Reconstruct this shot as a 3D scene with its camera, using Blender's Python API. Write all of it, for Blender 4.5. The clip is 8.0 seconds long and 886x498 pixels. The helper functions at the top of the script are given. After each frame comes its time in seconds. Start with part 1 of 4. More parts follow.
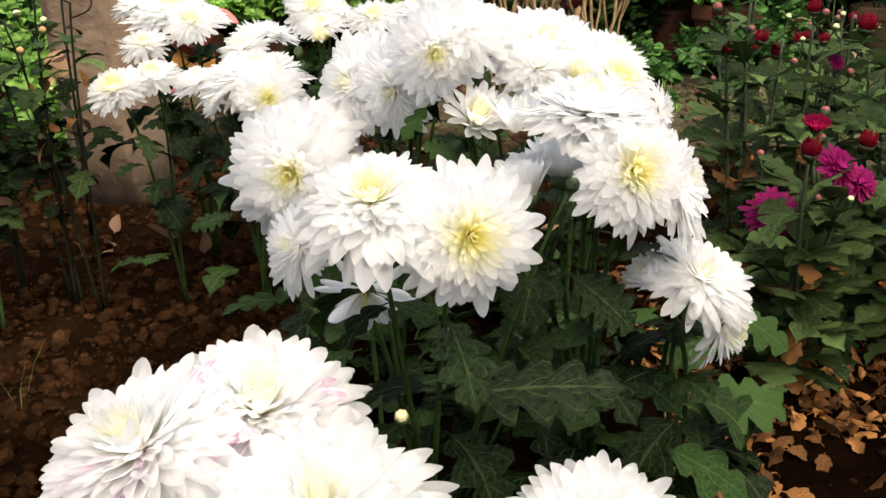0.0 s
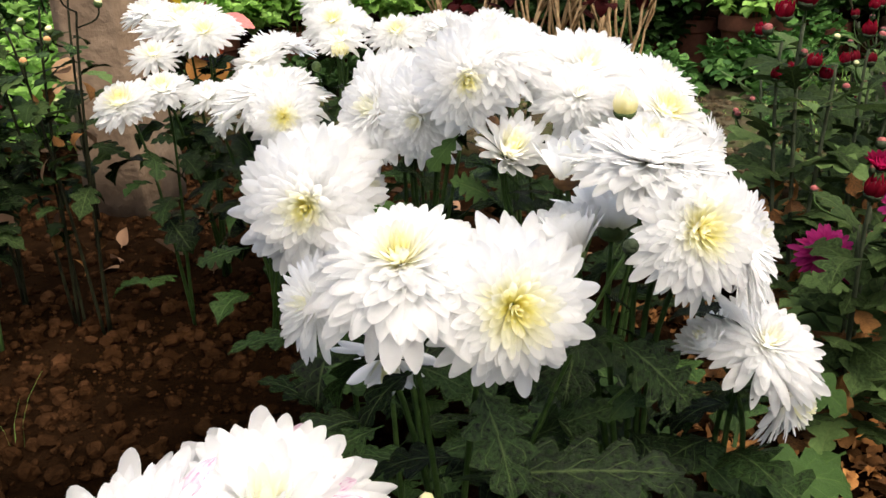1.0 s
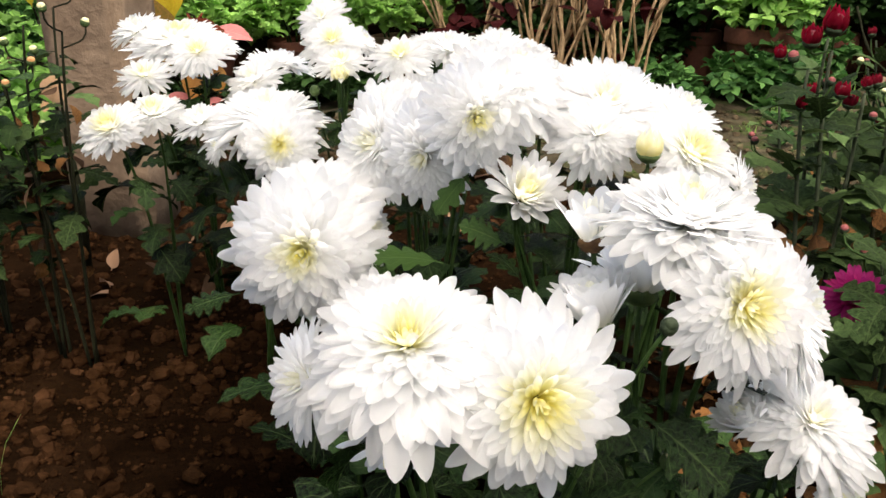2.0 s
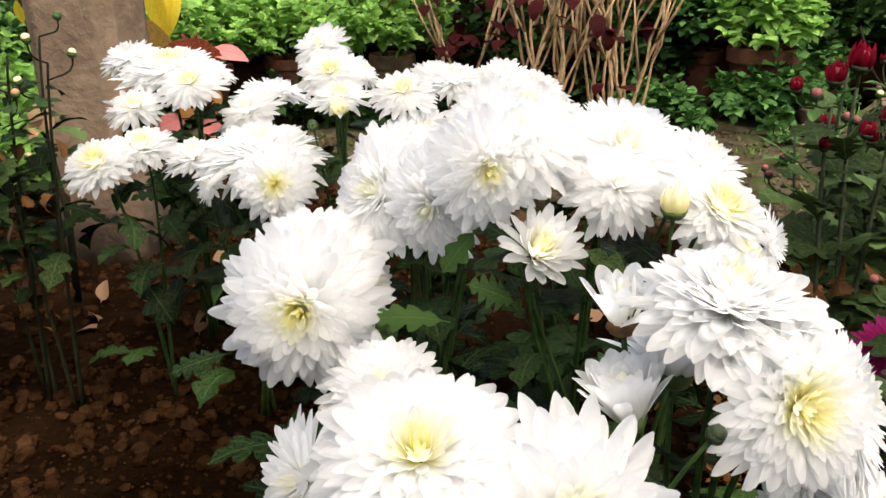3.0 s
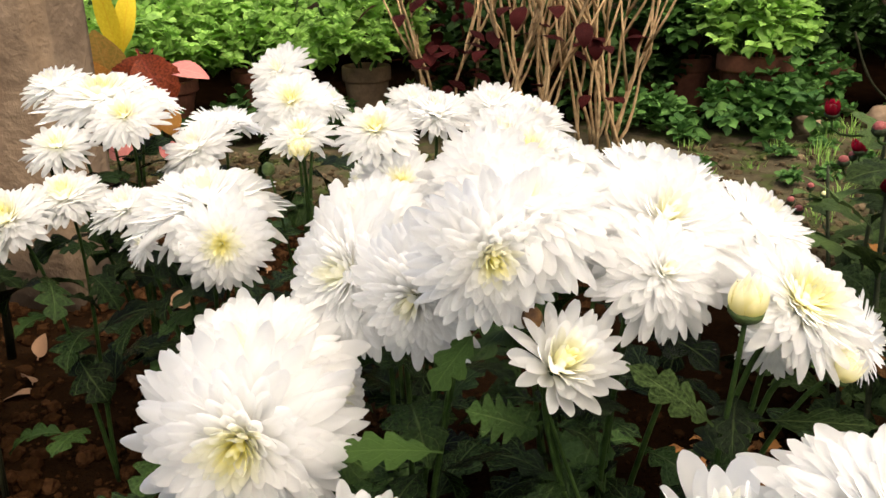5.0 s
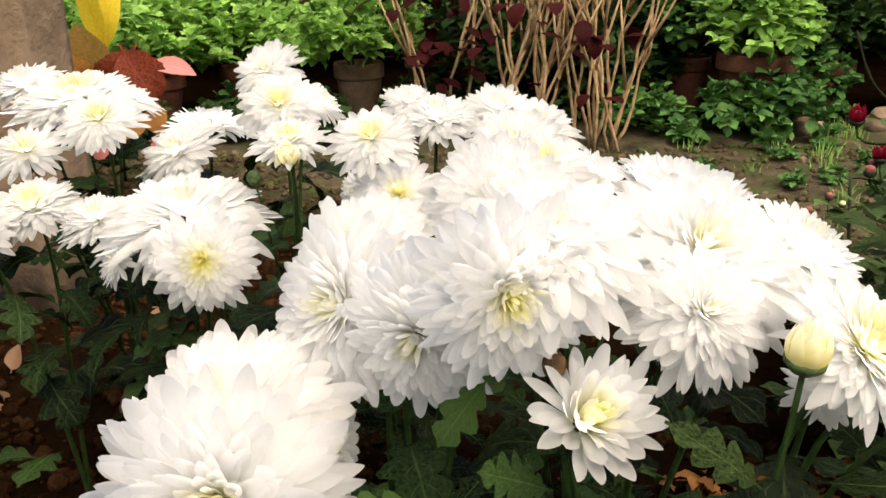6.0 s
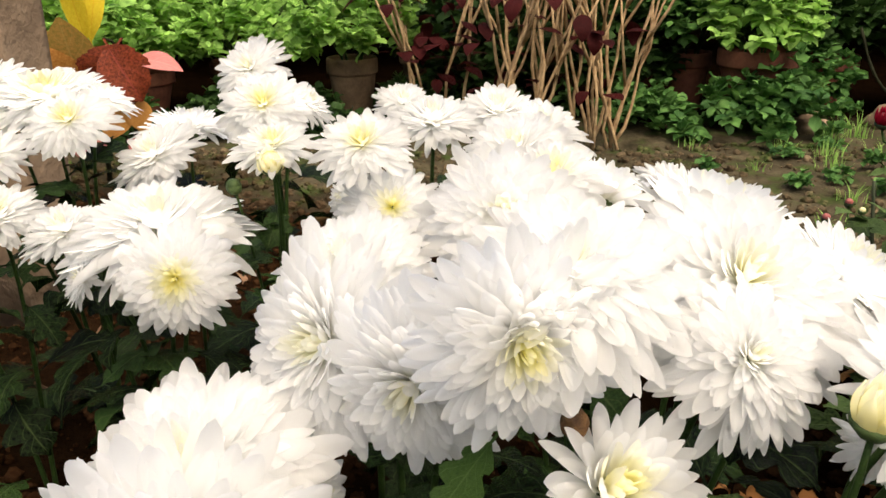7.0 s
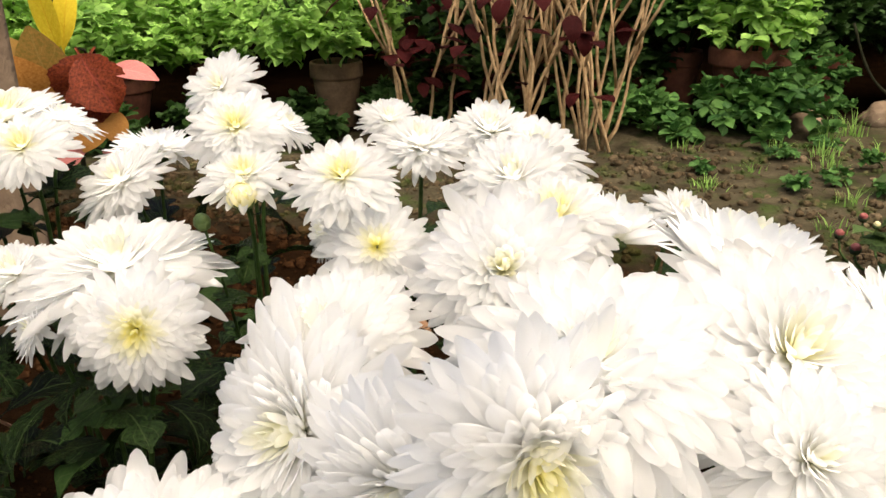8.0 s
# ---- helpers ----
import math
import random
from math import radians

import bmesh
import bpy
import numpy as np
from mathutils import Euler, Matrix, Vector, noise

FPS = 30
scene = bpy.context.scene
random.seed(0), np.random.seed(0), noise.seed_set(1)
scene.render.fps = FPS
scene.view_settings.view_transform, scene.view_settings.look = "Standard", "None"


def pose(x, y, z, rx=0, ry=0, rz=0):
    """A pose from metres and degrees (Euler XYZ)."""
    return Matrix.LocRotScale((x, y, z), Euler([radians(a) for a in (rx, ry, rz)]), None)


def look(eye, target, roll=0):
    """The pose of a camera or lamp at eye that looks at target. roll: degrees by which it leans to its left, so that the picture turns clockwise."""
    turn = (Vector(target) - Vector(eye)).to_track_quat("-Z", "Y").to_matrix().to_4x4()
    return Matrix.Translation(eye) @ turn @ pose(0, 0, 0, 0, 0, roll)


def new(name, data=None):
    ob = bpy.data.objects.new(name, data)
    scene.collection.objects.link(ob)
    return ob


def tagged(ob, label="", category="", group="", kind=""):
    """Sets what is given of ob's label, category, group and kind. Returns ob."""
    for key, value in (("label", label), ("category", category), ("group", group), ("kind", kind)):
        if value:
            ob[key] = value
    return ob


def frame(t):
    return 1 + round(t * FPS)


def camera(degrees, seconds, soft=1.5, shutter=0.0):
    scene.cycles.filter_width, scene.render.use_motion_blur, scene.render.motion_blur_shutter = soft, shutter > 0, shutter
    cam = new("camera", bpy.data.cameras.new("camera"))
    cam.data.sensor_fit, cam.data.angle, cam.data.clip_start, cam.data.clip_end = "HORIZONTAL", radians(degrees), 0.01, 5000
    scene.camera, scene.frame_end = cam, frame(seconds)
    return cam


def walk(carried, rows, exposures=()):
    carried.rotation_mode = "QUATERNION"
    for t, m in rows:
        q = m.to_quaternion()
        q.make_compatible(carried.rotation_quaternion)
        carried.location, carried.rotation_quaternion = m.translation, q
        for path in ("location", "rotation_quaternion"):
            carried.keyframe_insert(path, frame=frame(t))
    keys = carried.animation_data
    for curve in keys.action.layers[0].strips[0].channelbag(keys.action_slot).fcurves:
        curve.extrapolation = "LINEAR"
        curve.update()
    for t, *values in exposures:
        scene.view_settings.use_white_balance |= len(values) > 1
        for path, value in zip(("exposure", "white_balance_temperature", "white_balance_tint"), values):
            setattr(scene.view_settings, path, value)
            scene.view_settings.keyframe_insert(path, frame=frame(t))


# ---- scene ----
cam = camera(55.9, 8.0, 1.5)
PATH = [
    (0, (0.001, 0.004, 0.553), (0.005, 1.867, -0.175), -2.2),
    (0.5, (-0.008, 0.037, 0.562), (-0.029, 1.901, -0.163), -1.7),
    (1, (-0.012, 0.081, 0.563), (-0.036, 1.945, -0.161), -1.4),
    (1.5, (-0.015, 0.116, 0.568), (-0.04, 1.98, -0.154), -1.2),
    (3, (-0.028, 0.203, 0.594), (-0.038, 2.081, -0.095), -0.8),
    (3.5, (-0.03, 0.236, 0.597), (-0.031, 2.116, -0.085), -1.1),
    (4, (-0.024, 0.278, 0.595), (-0.015, 2.159, -0.086), -1.4),
    (4.5, (-0.027, 0.329, 0.596), (-0.003, 2.21, -0.082), -1.5),
    (6, (-0.039, 0.438, 0.591), (0.023, 2.315, -0.098), -0.8),
    (6.5, (-0.039, 0.467, 0.591), (0.028, 2.341, -0.104), -0.7),
    (7, (-0.039, 0.501, 0.586), (0.036, 2.372, -0.115), -0.6),
    (7.5, (-0.044, 0.528, 0.586), (0.042, 2.398, -0.119), -0.7),
    (8, (-0.037, 0.569, 0.592), (0.064, 2.438, -0.115), -1.3),
]
walk(cam, [(t, look(eye, target, roll)) for t, eye, target, roll in PATH], [(0.0, 1.54, 7050, 9), (1.5, 1.54, 6800, 9), (3.5, 1.53, 6950, 9), (4.5, 1.52, 7400, 9), (8.0, 1.44, 7450, 9)])

# ---------------------------------------------------------------- light
world = bpy.data.worlds.new("sky")
scene.world = world
world.use_nodes = True
wn, wl = world.node_tree.nodes, world.node_tree.links
SUN_EL, SUN_AZ = 64.0, 150.0
sky = wn.new("ShaderNodeTexSky")
sky.sky_type = "NISHITA"
sky.sun_disc = False
sky.sun_elevation, sky.sun_rotation = radians(SUN_EL), radians(SUN_AZ)
sky.dust_density, sky.air_density, sky.ozone_density = 6.0, 1.0, 0.6
wl.new(sky.outputs["Color"], wn["Background"].inputs["Color"])
wn["Background"].inputs["Strength"].default_value = 0.095

sun = new("sun", bpy.data.lights.new("sun", "SUN"))
sun.data.energy, sun.data.angle, sun.data.color = 1.3, radians(80), (1.0, 0.96, 0.90)
sun_dir = Vector((math.sin(radians(SUN_AZ)) * math.cos(radians(SUN_EL)), math.cos(radians(SUN_AZ)) * math.cos(radians(SUN_EL)), math.sin(radians(SUN_EL))))
scene.cycles.max_bounces, scene.cycles.diffuse_bounces, scene.cycles.transmission_bounces = 24, 12, 24
sun.matrix_world = look(sun_dir * 20, (0, 0, 0))


# ---------------------------------------------------------------- materials
class Nodes:
    """A material under construction: its nodes, links and surface shader."""

    def __init__(self, name, rough=0.6, spec=0.4):
        self.mat = bpy.data.materials.new(name)
        self.mat.use_nodes = True
        self.nodes, self.links = self.mat.node_tree.nodes, self.mat.node_tree.links
        self.bsdf = self.nodes["Principled BSDF"]
        self.out = self.nodes["Material Output"]
        self.bsdf.inputs["Roughness"].default_value = rough
        self.bsdf.inputs["Specular IOR Level"].default_value = spec

    def add(self, kind, **values):
        node = self.nodes.new(kind)
        for key, value in values.items():
            node.inputs[key].default_value = value
        return node

    def link(self, a, b):
        self.links.new(a, b)

    def noise(self, scale, detail=3.0, rough=0.55, coords="Object", stretch=(1, 1, 1)):
        tc = self.add("ShaderNodeTexCoord")
        mp = self.add("ShaderNodeMapping", Scale=stretch)
        self.link(tc.outputs[coords], mp.inputs["Vector"])
        n = self.add("ShaderNodeTexNoise", Scale=scale, Detail=detail, Roughness=rough)
        self.link(mp.outputs["Vector"], n.inputs["Vector"])
        return n.outputs["Fac"]

    def ramp(self, fac, stops):
        r = self.add("ShaderNodeValToRGB")
        e = r.color_ramp.elements
        while len(e) < len(stops):
            e.new(0.5)
        for k, (p, c) in enumerate(stops):
            e[k].position, e[k].color = p, (*c, 1)
        self.link(fac, r.inputs["Fac"])
        return r.outputs["Color"]

    def mix(self, fac, a, b, mode="MIX"):
        m = self.nodes.new("ShaderNodeMix")
        m.data_type, m.blend_type = "RGBA", mode
        for sock, v in ((m.inputs[0], fac), (m.inputs[6], a), (m.inputs[7], b)):
            if isinstance(v, bpy.types.NodeSocket):
                self.link(v, sock)
            elif isinstance(v, tuple):
                sock.default_value = (*v, 1)
            else:
                sock.default_value = v
        return m.outputs[2]

    def math(self, op, a, b=0.0):
        m = self.nodes.new("ShaderNodeMath")
        m.operation = op
        for sock, v in ((m.inputs[0], a), (m.inputs[1], b)):
            if isinstance(v, bpy.types.NodeSocket):
                self.link(v, sock)
            else:
                sock.default_value = v
        return m.outputs[0]

    def random(self, island=False):
        if island:
            return self.add("ShaderNodeNewGeometry").outputs["Random Per Island"]
        return self.add("ShaderNodeObjectInfo").outputs["Random"]

    def colour(self, value):
        if isinstance(value, tuple):
            self.bsdf.inputs["Base Color"].default_value = (*value, 1)
        else:
            self.link(value, self.bsdf.inputs["Base Color"])
        return self

    def bump(self, height, strength=0.3, distance=0.002):
        b = self.add("ShaderNodeBump", Strength=strength, Distance=distance)
        self.link(height, b.inputs["Height"])
        self.link(b.outputs["Normal"], self.bsdf.inputs["Normal"])
        return self

    def thin(self, fac, colour):
        """Lets part of the light through, as petals and leaves do."""
        tr = self.add("ShaderNodeBsdfTranslucent")
        if isinstance(colour, tuple):
            tr.inputs["Color"].default_value = (*colour, 1)
        else:
            self.link(colour, tr.inputs["Color"])
        ms = self.add("ShaderNodeMixShader", Fac=fac)
        self.link(self.bsdf.outputs[0], ms.inputs[1])
        self.link(tr.outputs[0], ms.inputs[2])
        self.link(ms.outputs[0], self.out.inputs["Surface"])
        return self


def petal_material(name, base, tip, blend=0.55, edge=None):
    m = Nodes(name, 0.55, 0.25)
    uv = m.add("ShaderNodeUVMap")
    sep = m.add("ShaderNodeSeparateXYZ")
    m.link(uv.outputs["UV"], sep.inputs[0])
    along = sep.outputs["X"]
    col = m.ramp(along, [(0.0, base), (blend, tip), (1.0, tip)])
    if edge:
        col = m.mix(m.ramp(m.noise(9, 2, 0.5, "UV"), [(0.5, (0, 0, 0)), (0.7, (1, 1, 1))]), col, edge)
    shade = m.ramp(m.math("FRACT", m.math("ADD", m.random(), m.random(True))), [(0.0, (0.93, 0.93, 0.92)), (1.0, (1, 1, 1))])
    col = m.mix(1.0, col, shade, "MULTIPLY")
    m.colour(col)
    m.bump(m.noise(7, 2, 0.5, "UV", (0.6, 6, 1)), 0.35, 0.001)
    return m.thin(0.80, col).mat


PETAL_WHITE = petal_material("petal_white", (0.94, 0.935, 0.86), (0.955, 0.957, 0.96), 0.4)
PETAL_CREAM = petal_material("petal_cream", (0.95, 0.93, 0.66), (0.96, 0.955, 0.86), 0.85)
PETAL_YELLOW = petal_material("petal_yellow", (0.93, 0.87, 0.28), (0.965, 0.945, 0.70), 0.9)
PETAL_BUD = petal_material("petal_bud_yellow", (0.92, 0.87, 0.42), (0.96, 0.945, 0.80), 0.8)
PETAL_PINK = petal_material("petal_pink_tinged", (0.92, 0.90, 0.84), (0.92, 0.80, 0.88), 0.6, (0.72, 0.34, 0.56))
PETAL_RED = petal_material("petal_red", (0.12, 0.004, 0.014), (0.32, 0.008, 0.030), 0.7)
PETAL_CRIMSON = petal_material("petal_crimson", (0.16, 0.004, 0.03), (0.40, 0.010, 0.075), 0.7)
PETAL_MAGENTA = petal_material("petal_magenta", (0.26, 0.010, 0.11), (0.58, 0.035, 0.27), 0.7)
PETAL_MAROON = petal_material("petal_maroon", (0.05, 0.004, 0.008), (0.12, 0.006, 0.012), 0.7)


def leaf_material(name, dark, light, vein, rough=0.5, thin=0.22, island=False, gloss=0.12, spread=1.0):
    m = Nodes(name, rough - 0.02, gloss)
    uv = m.add("ShaderNodeUVMap")
    sep = m.add("ShaderNodeSeparateXYZ")
    m.link(uv.outputs["UV"], sep.inputs[0])
    across = m.math("ABSOLUTE", m.math("SUBTRACT", sep.outputs["Y"], 0.5))
    mid = m.ramp(across, [(0.0, (1, 1, 1)), (0.035, (0, 0, 0))])
    slant = m.math("SUBTRACT", sep.outputs["X"], m.math("MULTIPLY", across, 0.55))
    side = m.math("PINGPONG", m.math("MULTIPLY", slant, 6.0), 0.5)
    veins = m.ramp(side, [(0.0, (0.8, 0.8, 0.8)), (0.06, (0, 0, 0))])
    both = m.mix(1.0, mid, veins, "LIGHTEN")
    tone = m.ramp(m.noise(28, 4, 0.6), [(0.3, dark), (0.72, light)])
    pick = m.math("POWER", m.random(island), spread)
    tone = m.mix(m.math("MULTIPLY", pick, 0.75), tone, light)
    # Random leaves drop to the dark tone, imitating shade between leaves.
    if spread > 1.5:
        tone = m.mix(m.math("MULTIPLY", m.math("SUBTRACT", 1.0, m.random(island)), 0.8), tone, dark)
    col = m.mix(m.math("MULTIPLY", both, 0.36), tone, vein)
    spots = m.ramp(m.noise(160, 2, 0.5), [(0.70, (0, 0, 0)), (0.76, (1, 1, 1))])
    col = m.mix(m.math("MULTIPLY", spots, 0.35), col, vein)
    m.colour(col)
    m.bump(m.math("ADD", m.math("MULTIPLY", both, -0.35), m.noise(70, 3)), 0.7, 0.0022)
    return m.thin(thin, col).mat


# Dark ends of these two are near black, standing in for deep shade.
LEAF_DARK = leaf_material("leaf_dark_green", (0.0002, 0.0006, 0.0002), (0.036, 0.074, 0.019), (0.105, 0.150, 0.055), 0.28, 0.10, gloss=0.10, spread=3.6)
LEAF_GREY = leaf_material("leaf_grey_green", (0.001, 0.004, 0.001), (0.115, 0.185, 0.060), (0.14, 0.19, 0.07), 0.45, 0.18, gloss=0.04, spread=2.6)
LEAF_FRESH = leaf_material("leaf_fresh_green", (0.022, 0.100, 0.014), (0.42, 0.70, 0.17), (0.48, 0.70, 0.28), 0.5, 0.45, True)
LEAF_MID = leaf_material("leaf_mid_green", (0.014, 0.060, 0.012), (0.14, 0.30, 0.075), (0.20, 0.34, 0.12), 0.5, 0.25, True, spread=1.8)
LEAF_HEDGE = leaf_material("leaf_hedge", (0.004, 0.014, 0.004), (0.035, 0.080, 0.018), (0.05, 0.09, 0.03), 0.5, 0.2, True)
LEAF_MAROON = leaf_material("leaf_maroon", (0.006, 0.001, 0.001), (0.046, 0.007, 0.007), (0.06, 0.013, 0.013), 0.45, gloss=0.04)
LEAF_CROTON = leaf_material("leaf_croton_yellow", (0.62, 0.42, 0.02), (0.80, 0.64, 0.06), (0.66, 0.26, 0.02), 0.4)
LEAF_RUST = leaf_material("leaf_rust_red", (0.045, 0.007, 0.004), (0.25, 0.050, 0.018), (0.30, 0.05, 0.04), 0.45)
LEAF_PINK = leaf_material("leaf_pink", (0.48, 0.12, 0.12), (0.66, 0.24, 0.22), (0.70, 0.40, 0.34), 0.5)
# Yellow-green leaves; on some the paler tone paints in light falling on them.
LEAF_LIME_LIT = leaf_material("leaf_lit_green", (0.006, 0.020, 0.005), (0.040, 0.082, 0.018), (0.11, 0.17, 0.05), 0.45, 0.2)
LEAF_OLIVE = leaf_material("leaf_olive_orange", (0.10, 0.12, 0.02), (0.42, 0.22, 0.06), (0.45, 0.30, 0.10), 0.5)
LEAF_ORANGE = leaf_material("leaf_orange", (0.30, 0.11, 0.02), (0.55, 0.26, 0.07), (0.50, 0.22, 0.06), 0.5)
LEAF_PEACH = leaf_material("leaf_apricot", (0.50, 0.24, 0.10), (0.80, 0.52, 0.30), (0.70, 0.40, 0.20), 0.5)
LEAF_DRY = leaf_material("leaf_dry", (0.012, 0.005, 0.002), (0.52, 0.24, 0.075), (0.26, 0.12, 0.05), 0.75, 0.12, spread=2.0)
LEAF_TAN = leaf_material("leaf_tan", (0.18, 0.095, 0.055), (0.34, 0.20, 0.12), (0.28, 0.17, 0.10), 0.75, 0.15)


def plain(name, stops, scale, rough=0.7, spec=0.3, bump=0.4, distance=0.003, fine=None):
    m = Nodes(name, rough, spec)
    n = m.noise(scale, 5, 0.6)
    col = m.ramp(n, stops)
    f = m.noise(fine or scale * 7, 4, 0.65)
    col = m.mix(0.55, col, m.ramp(f, [(0.25, (0.45, 0.45, 0.45)), (0.75, (1, 1, 1))]), "MULTIPLY")
    m.colour(col)
    m.bump(m.math("ADD", n, f), bump, distance)
    return m.mat


STEM_GREEN = plain("stem_green", [(0.3, (0.016, 0.036, 0.009)), (0.75, (0.055, 0.10, 0.026))], 60, 0.5, 0.08)
STEM_DARK = plain("stem_dark", [(0.3, (0.010, 0.010, 0.006)), (0.75, (0.030, 0.032, 0.016))], 60, 0.6, 0.05)
CANE = plain("cane_bark", [(0.3, (0.26, 0.15, 0.07)), (0.75, (0.74, 0.53, 0.30))], 35, 0.8, 0.2, 0.6)
CALYX = plain("calyx_green", [(0.3, (0.03, 0.06, 0.015)), (0.75, (0.10, 0.15, 0.04))], 120, 0.6)
CALYX_DARK = plain("calyx_dark", [(0.3, (0.012, 0.022, 0.008)), (0.75, (0.040, 0.058, 0.022))], 120, 0.6)
STEM_GREY = plain("stem_grey_green", [(0.3, (0.035, 0.045, 0.025)), (0.75, (0.085, 0.10, 0.06))], 60, 0.6, 0.08)
CALYX_BROWN = plain("calyx_withered", [(0.3, (0.04, 0.018, 0.008)), (0.75, (0.20, 0.10, 0.03))], 120, 0.8)


def soil_material(name, dry, shaded, path, scale, distance, fine, pale=0.0):
    """Garden earth: dry, with shade under the plants painted in as darker earth, and a trodden greyish path with moss
    at the back.
    """
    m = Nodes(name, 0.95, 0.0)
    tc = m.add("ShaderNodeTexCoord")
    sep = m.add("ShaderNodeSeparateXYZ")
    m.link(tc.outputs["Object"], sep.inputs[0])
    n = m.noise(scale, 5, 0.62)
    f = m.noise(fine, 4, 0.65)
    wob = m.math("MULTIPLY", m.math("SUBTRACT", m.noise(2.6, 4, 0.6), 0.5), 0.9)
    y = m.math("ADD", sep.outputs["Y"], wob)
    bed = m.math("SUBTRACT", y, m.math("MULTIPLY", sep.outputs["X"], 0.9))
    a, b, c = (m.ramp(n, [(0.25, tuple(0.32 * v for v in col)), (0.5, col), (0.8, tuple(2.0 * v for v in col))]) for col in (dry, shaded, path))
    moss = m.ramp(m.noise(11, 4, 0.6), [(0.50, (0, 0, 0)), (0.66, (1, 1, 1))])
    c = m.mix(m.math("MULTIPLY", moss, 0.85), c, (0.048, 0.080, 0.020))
    # Shade round the flowers is put into the earth's colour here.
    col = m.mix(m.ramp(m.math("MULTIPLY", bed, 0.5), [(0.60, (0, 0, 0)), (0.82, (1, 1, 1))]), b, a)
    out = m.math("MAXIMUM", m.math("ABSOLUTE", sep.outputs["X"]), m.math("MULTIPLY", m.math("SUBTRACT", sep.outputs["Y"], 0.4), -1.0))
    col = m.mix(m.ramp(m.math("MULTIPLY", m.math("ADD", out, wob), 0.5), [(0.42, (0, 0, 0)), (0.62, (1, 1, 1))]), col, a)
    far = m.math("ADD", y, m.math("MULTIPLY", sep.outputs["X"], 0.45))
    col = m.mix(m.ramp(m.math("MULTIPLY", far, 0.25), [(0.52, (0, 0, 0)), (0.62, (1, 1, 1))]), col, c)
    # Behind the path the same dark tone comes back.
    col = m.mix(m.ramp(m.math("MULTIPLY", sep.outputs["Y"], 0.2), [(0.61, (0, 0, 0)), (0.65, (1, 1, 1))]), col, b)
    col = m.mix(0.55, col, m.ramp(f, [(0.25, (0.4, 0.4, 0.4)), (0.75, (1, 1, 1))]), "MULTIPLY")
    tint = m.math("POWER", m.random(True), 3.0)
    col = m.mix(m.math("MULTIPLY", tint, pale), col, m.mix(1.0, col, (2.6, 2.7, 2.9), "MULTIPLY"))
    m.colour(col)
    m.bump(m.math("ADD", n, f), 0.9, distance)
    return m.mat


# The second colour is the darker earth painted where plants shade the ground.
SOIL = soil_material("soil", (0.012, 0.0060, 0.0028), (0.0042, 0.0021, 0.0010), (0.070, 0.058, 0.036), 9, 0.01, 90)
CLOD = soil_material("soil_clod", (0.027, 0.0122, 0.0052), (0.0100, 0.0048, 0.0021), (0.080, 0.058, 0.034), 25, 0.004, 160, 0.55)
TERRACOTTA = plain("terracotta", [(0.25, (0.08, 0.030, 0.018)), (0.6, (0.21, 0.075, 0.045)), (0.85, (0.26, 0.12, 0.07))], 14, 0.85, 0.2, 0.4)
POT_OLD = plain("old_pot", [(0.25, (0.09, 0.06, 0.035)), (0.6, (0.20, 0.13, 0.075)), (0.85, (0.26, 0.20, 0.11))], 14, 0.9, 0.2, 0.5)
POST = plain("weathered_post", [(0.25, (0.12, 0.080, 0.052)), (0.55, (0.25, 0.178, 0.120)), (0.85, (0.40, 0.305, 0.22))], 6, 0.95, 0.15, 0.8, 0.008)
MUD_WALL = plain("mud_wall", [(0.3, (0.05, 0.035, 0.024)), (0.75, (0.10, 0.07, 0.05))], 3, 0.95, 0.1, 0.6, 0.01)
BUD_CREAM = plain("bud_cream", [(0.3, (0.84, 0.76, 0.36)), (0.75, (0.92, 0.87, 0.54))], 90, 0.5)


# ---------------------------------------------------------------- building blocks
def part(name, data, material, parent, label="", m=None):
    """One mesh object under a thing or a part. data: a bmesh (used up) or a mesh; m: its pose in its parent."""
    if isinstance(data, bmesh.types.BMesh):
        me = bpy.data.meshes.new(name)
        data.to_mesh(me)
        data.free()
        for p in me.polygons:
            p.use_smooth = True
    else:
        me = data
    if not me.materials:
        me.materials.append(material)
    ob = new(name, me)
    ob.parent = parent
    if m is not None:
        ob.matrix_basis = m
    return tagged(ob, label)


def sheet(rows, uvs, name, material):
    """A grid mesh from rows of points, with a UV map (along, across)."""
    nu, nv = len(rows), len(rows[0])
    faces = [(i * nv + j, i * nv + j + 1, (i + 1) * nv + j + 1, (i + 1) * nv + j) for i in range(nu - 1) for j in range(nv - 1)]
    me = bpy.data.meshes.new(name)
    me.from_pydata([p for r in rows for p in r], [], faces)
    flat = [uv for r in uvs for uv in r]
    layer = me.uv_layers.new(name="UVMap")
    for loop in me.loops:
        layer.data[loop.index].uv = flat[loop.vertex_index]
    for p in me.polygons:
        p.use_smooth = True
    me.materials.append(material)
    return me


def petal_mesh(material, width, cup, bend, point, seed, nu=9, nv=5):
    """A petal one long along +y, its upper face to +z: a narrow claw, widest past the middle, an almond tip; point: how blunt."""
    r = random.Random(seed)
    rows, uvs = [], []
    y = z = last = 0.0
    side, twist = r.uniform(-0.06, 0.06), r.uniform(-0.25, 0.25)
    for i in range(nu):
        u = 1 - (1 - i / (nu - 1)) ** 1.6
        a = radians(bend) * (u ** 1.4 - 0.18)
        y, z, last = y + math.cos(a) * (u - last), z + math.sin(a) * (u - last), u
        if u < 0.64:
            w = 0.36 + 0.64 * math.sin(math.pi / 2 * u / 0.64) ** 1.2
        else:
            q = (u - 0.64) / 0.36
            w = max(0.07, (1 - q ** (1.62 + 1.3 * point)) ** (0.64 - 0.1 * point))
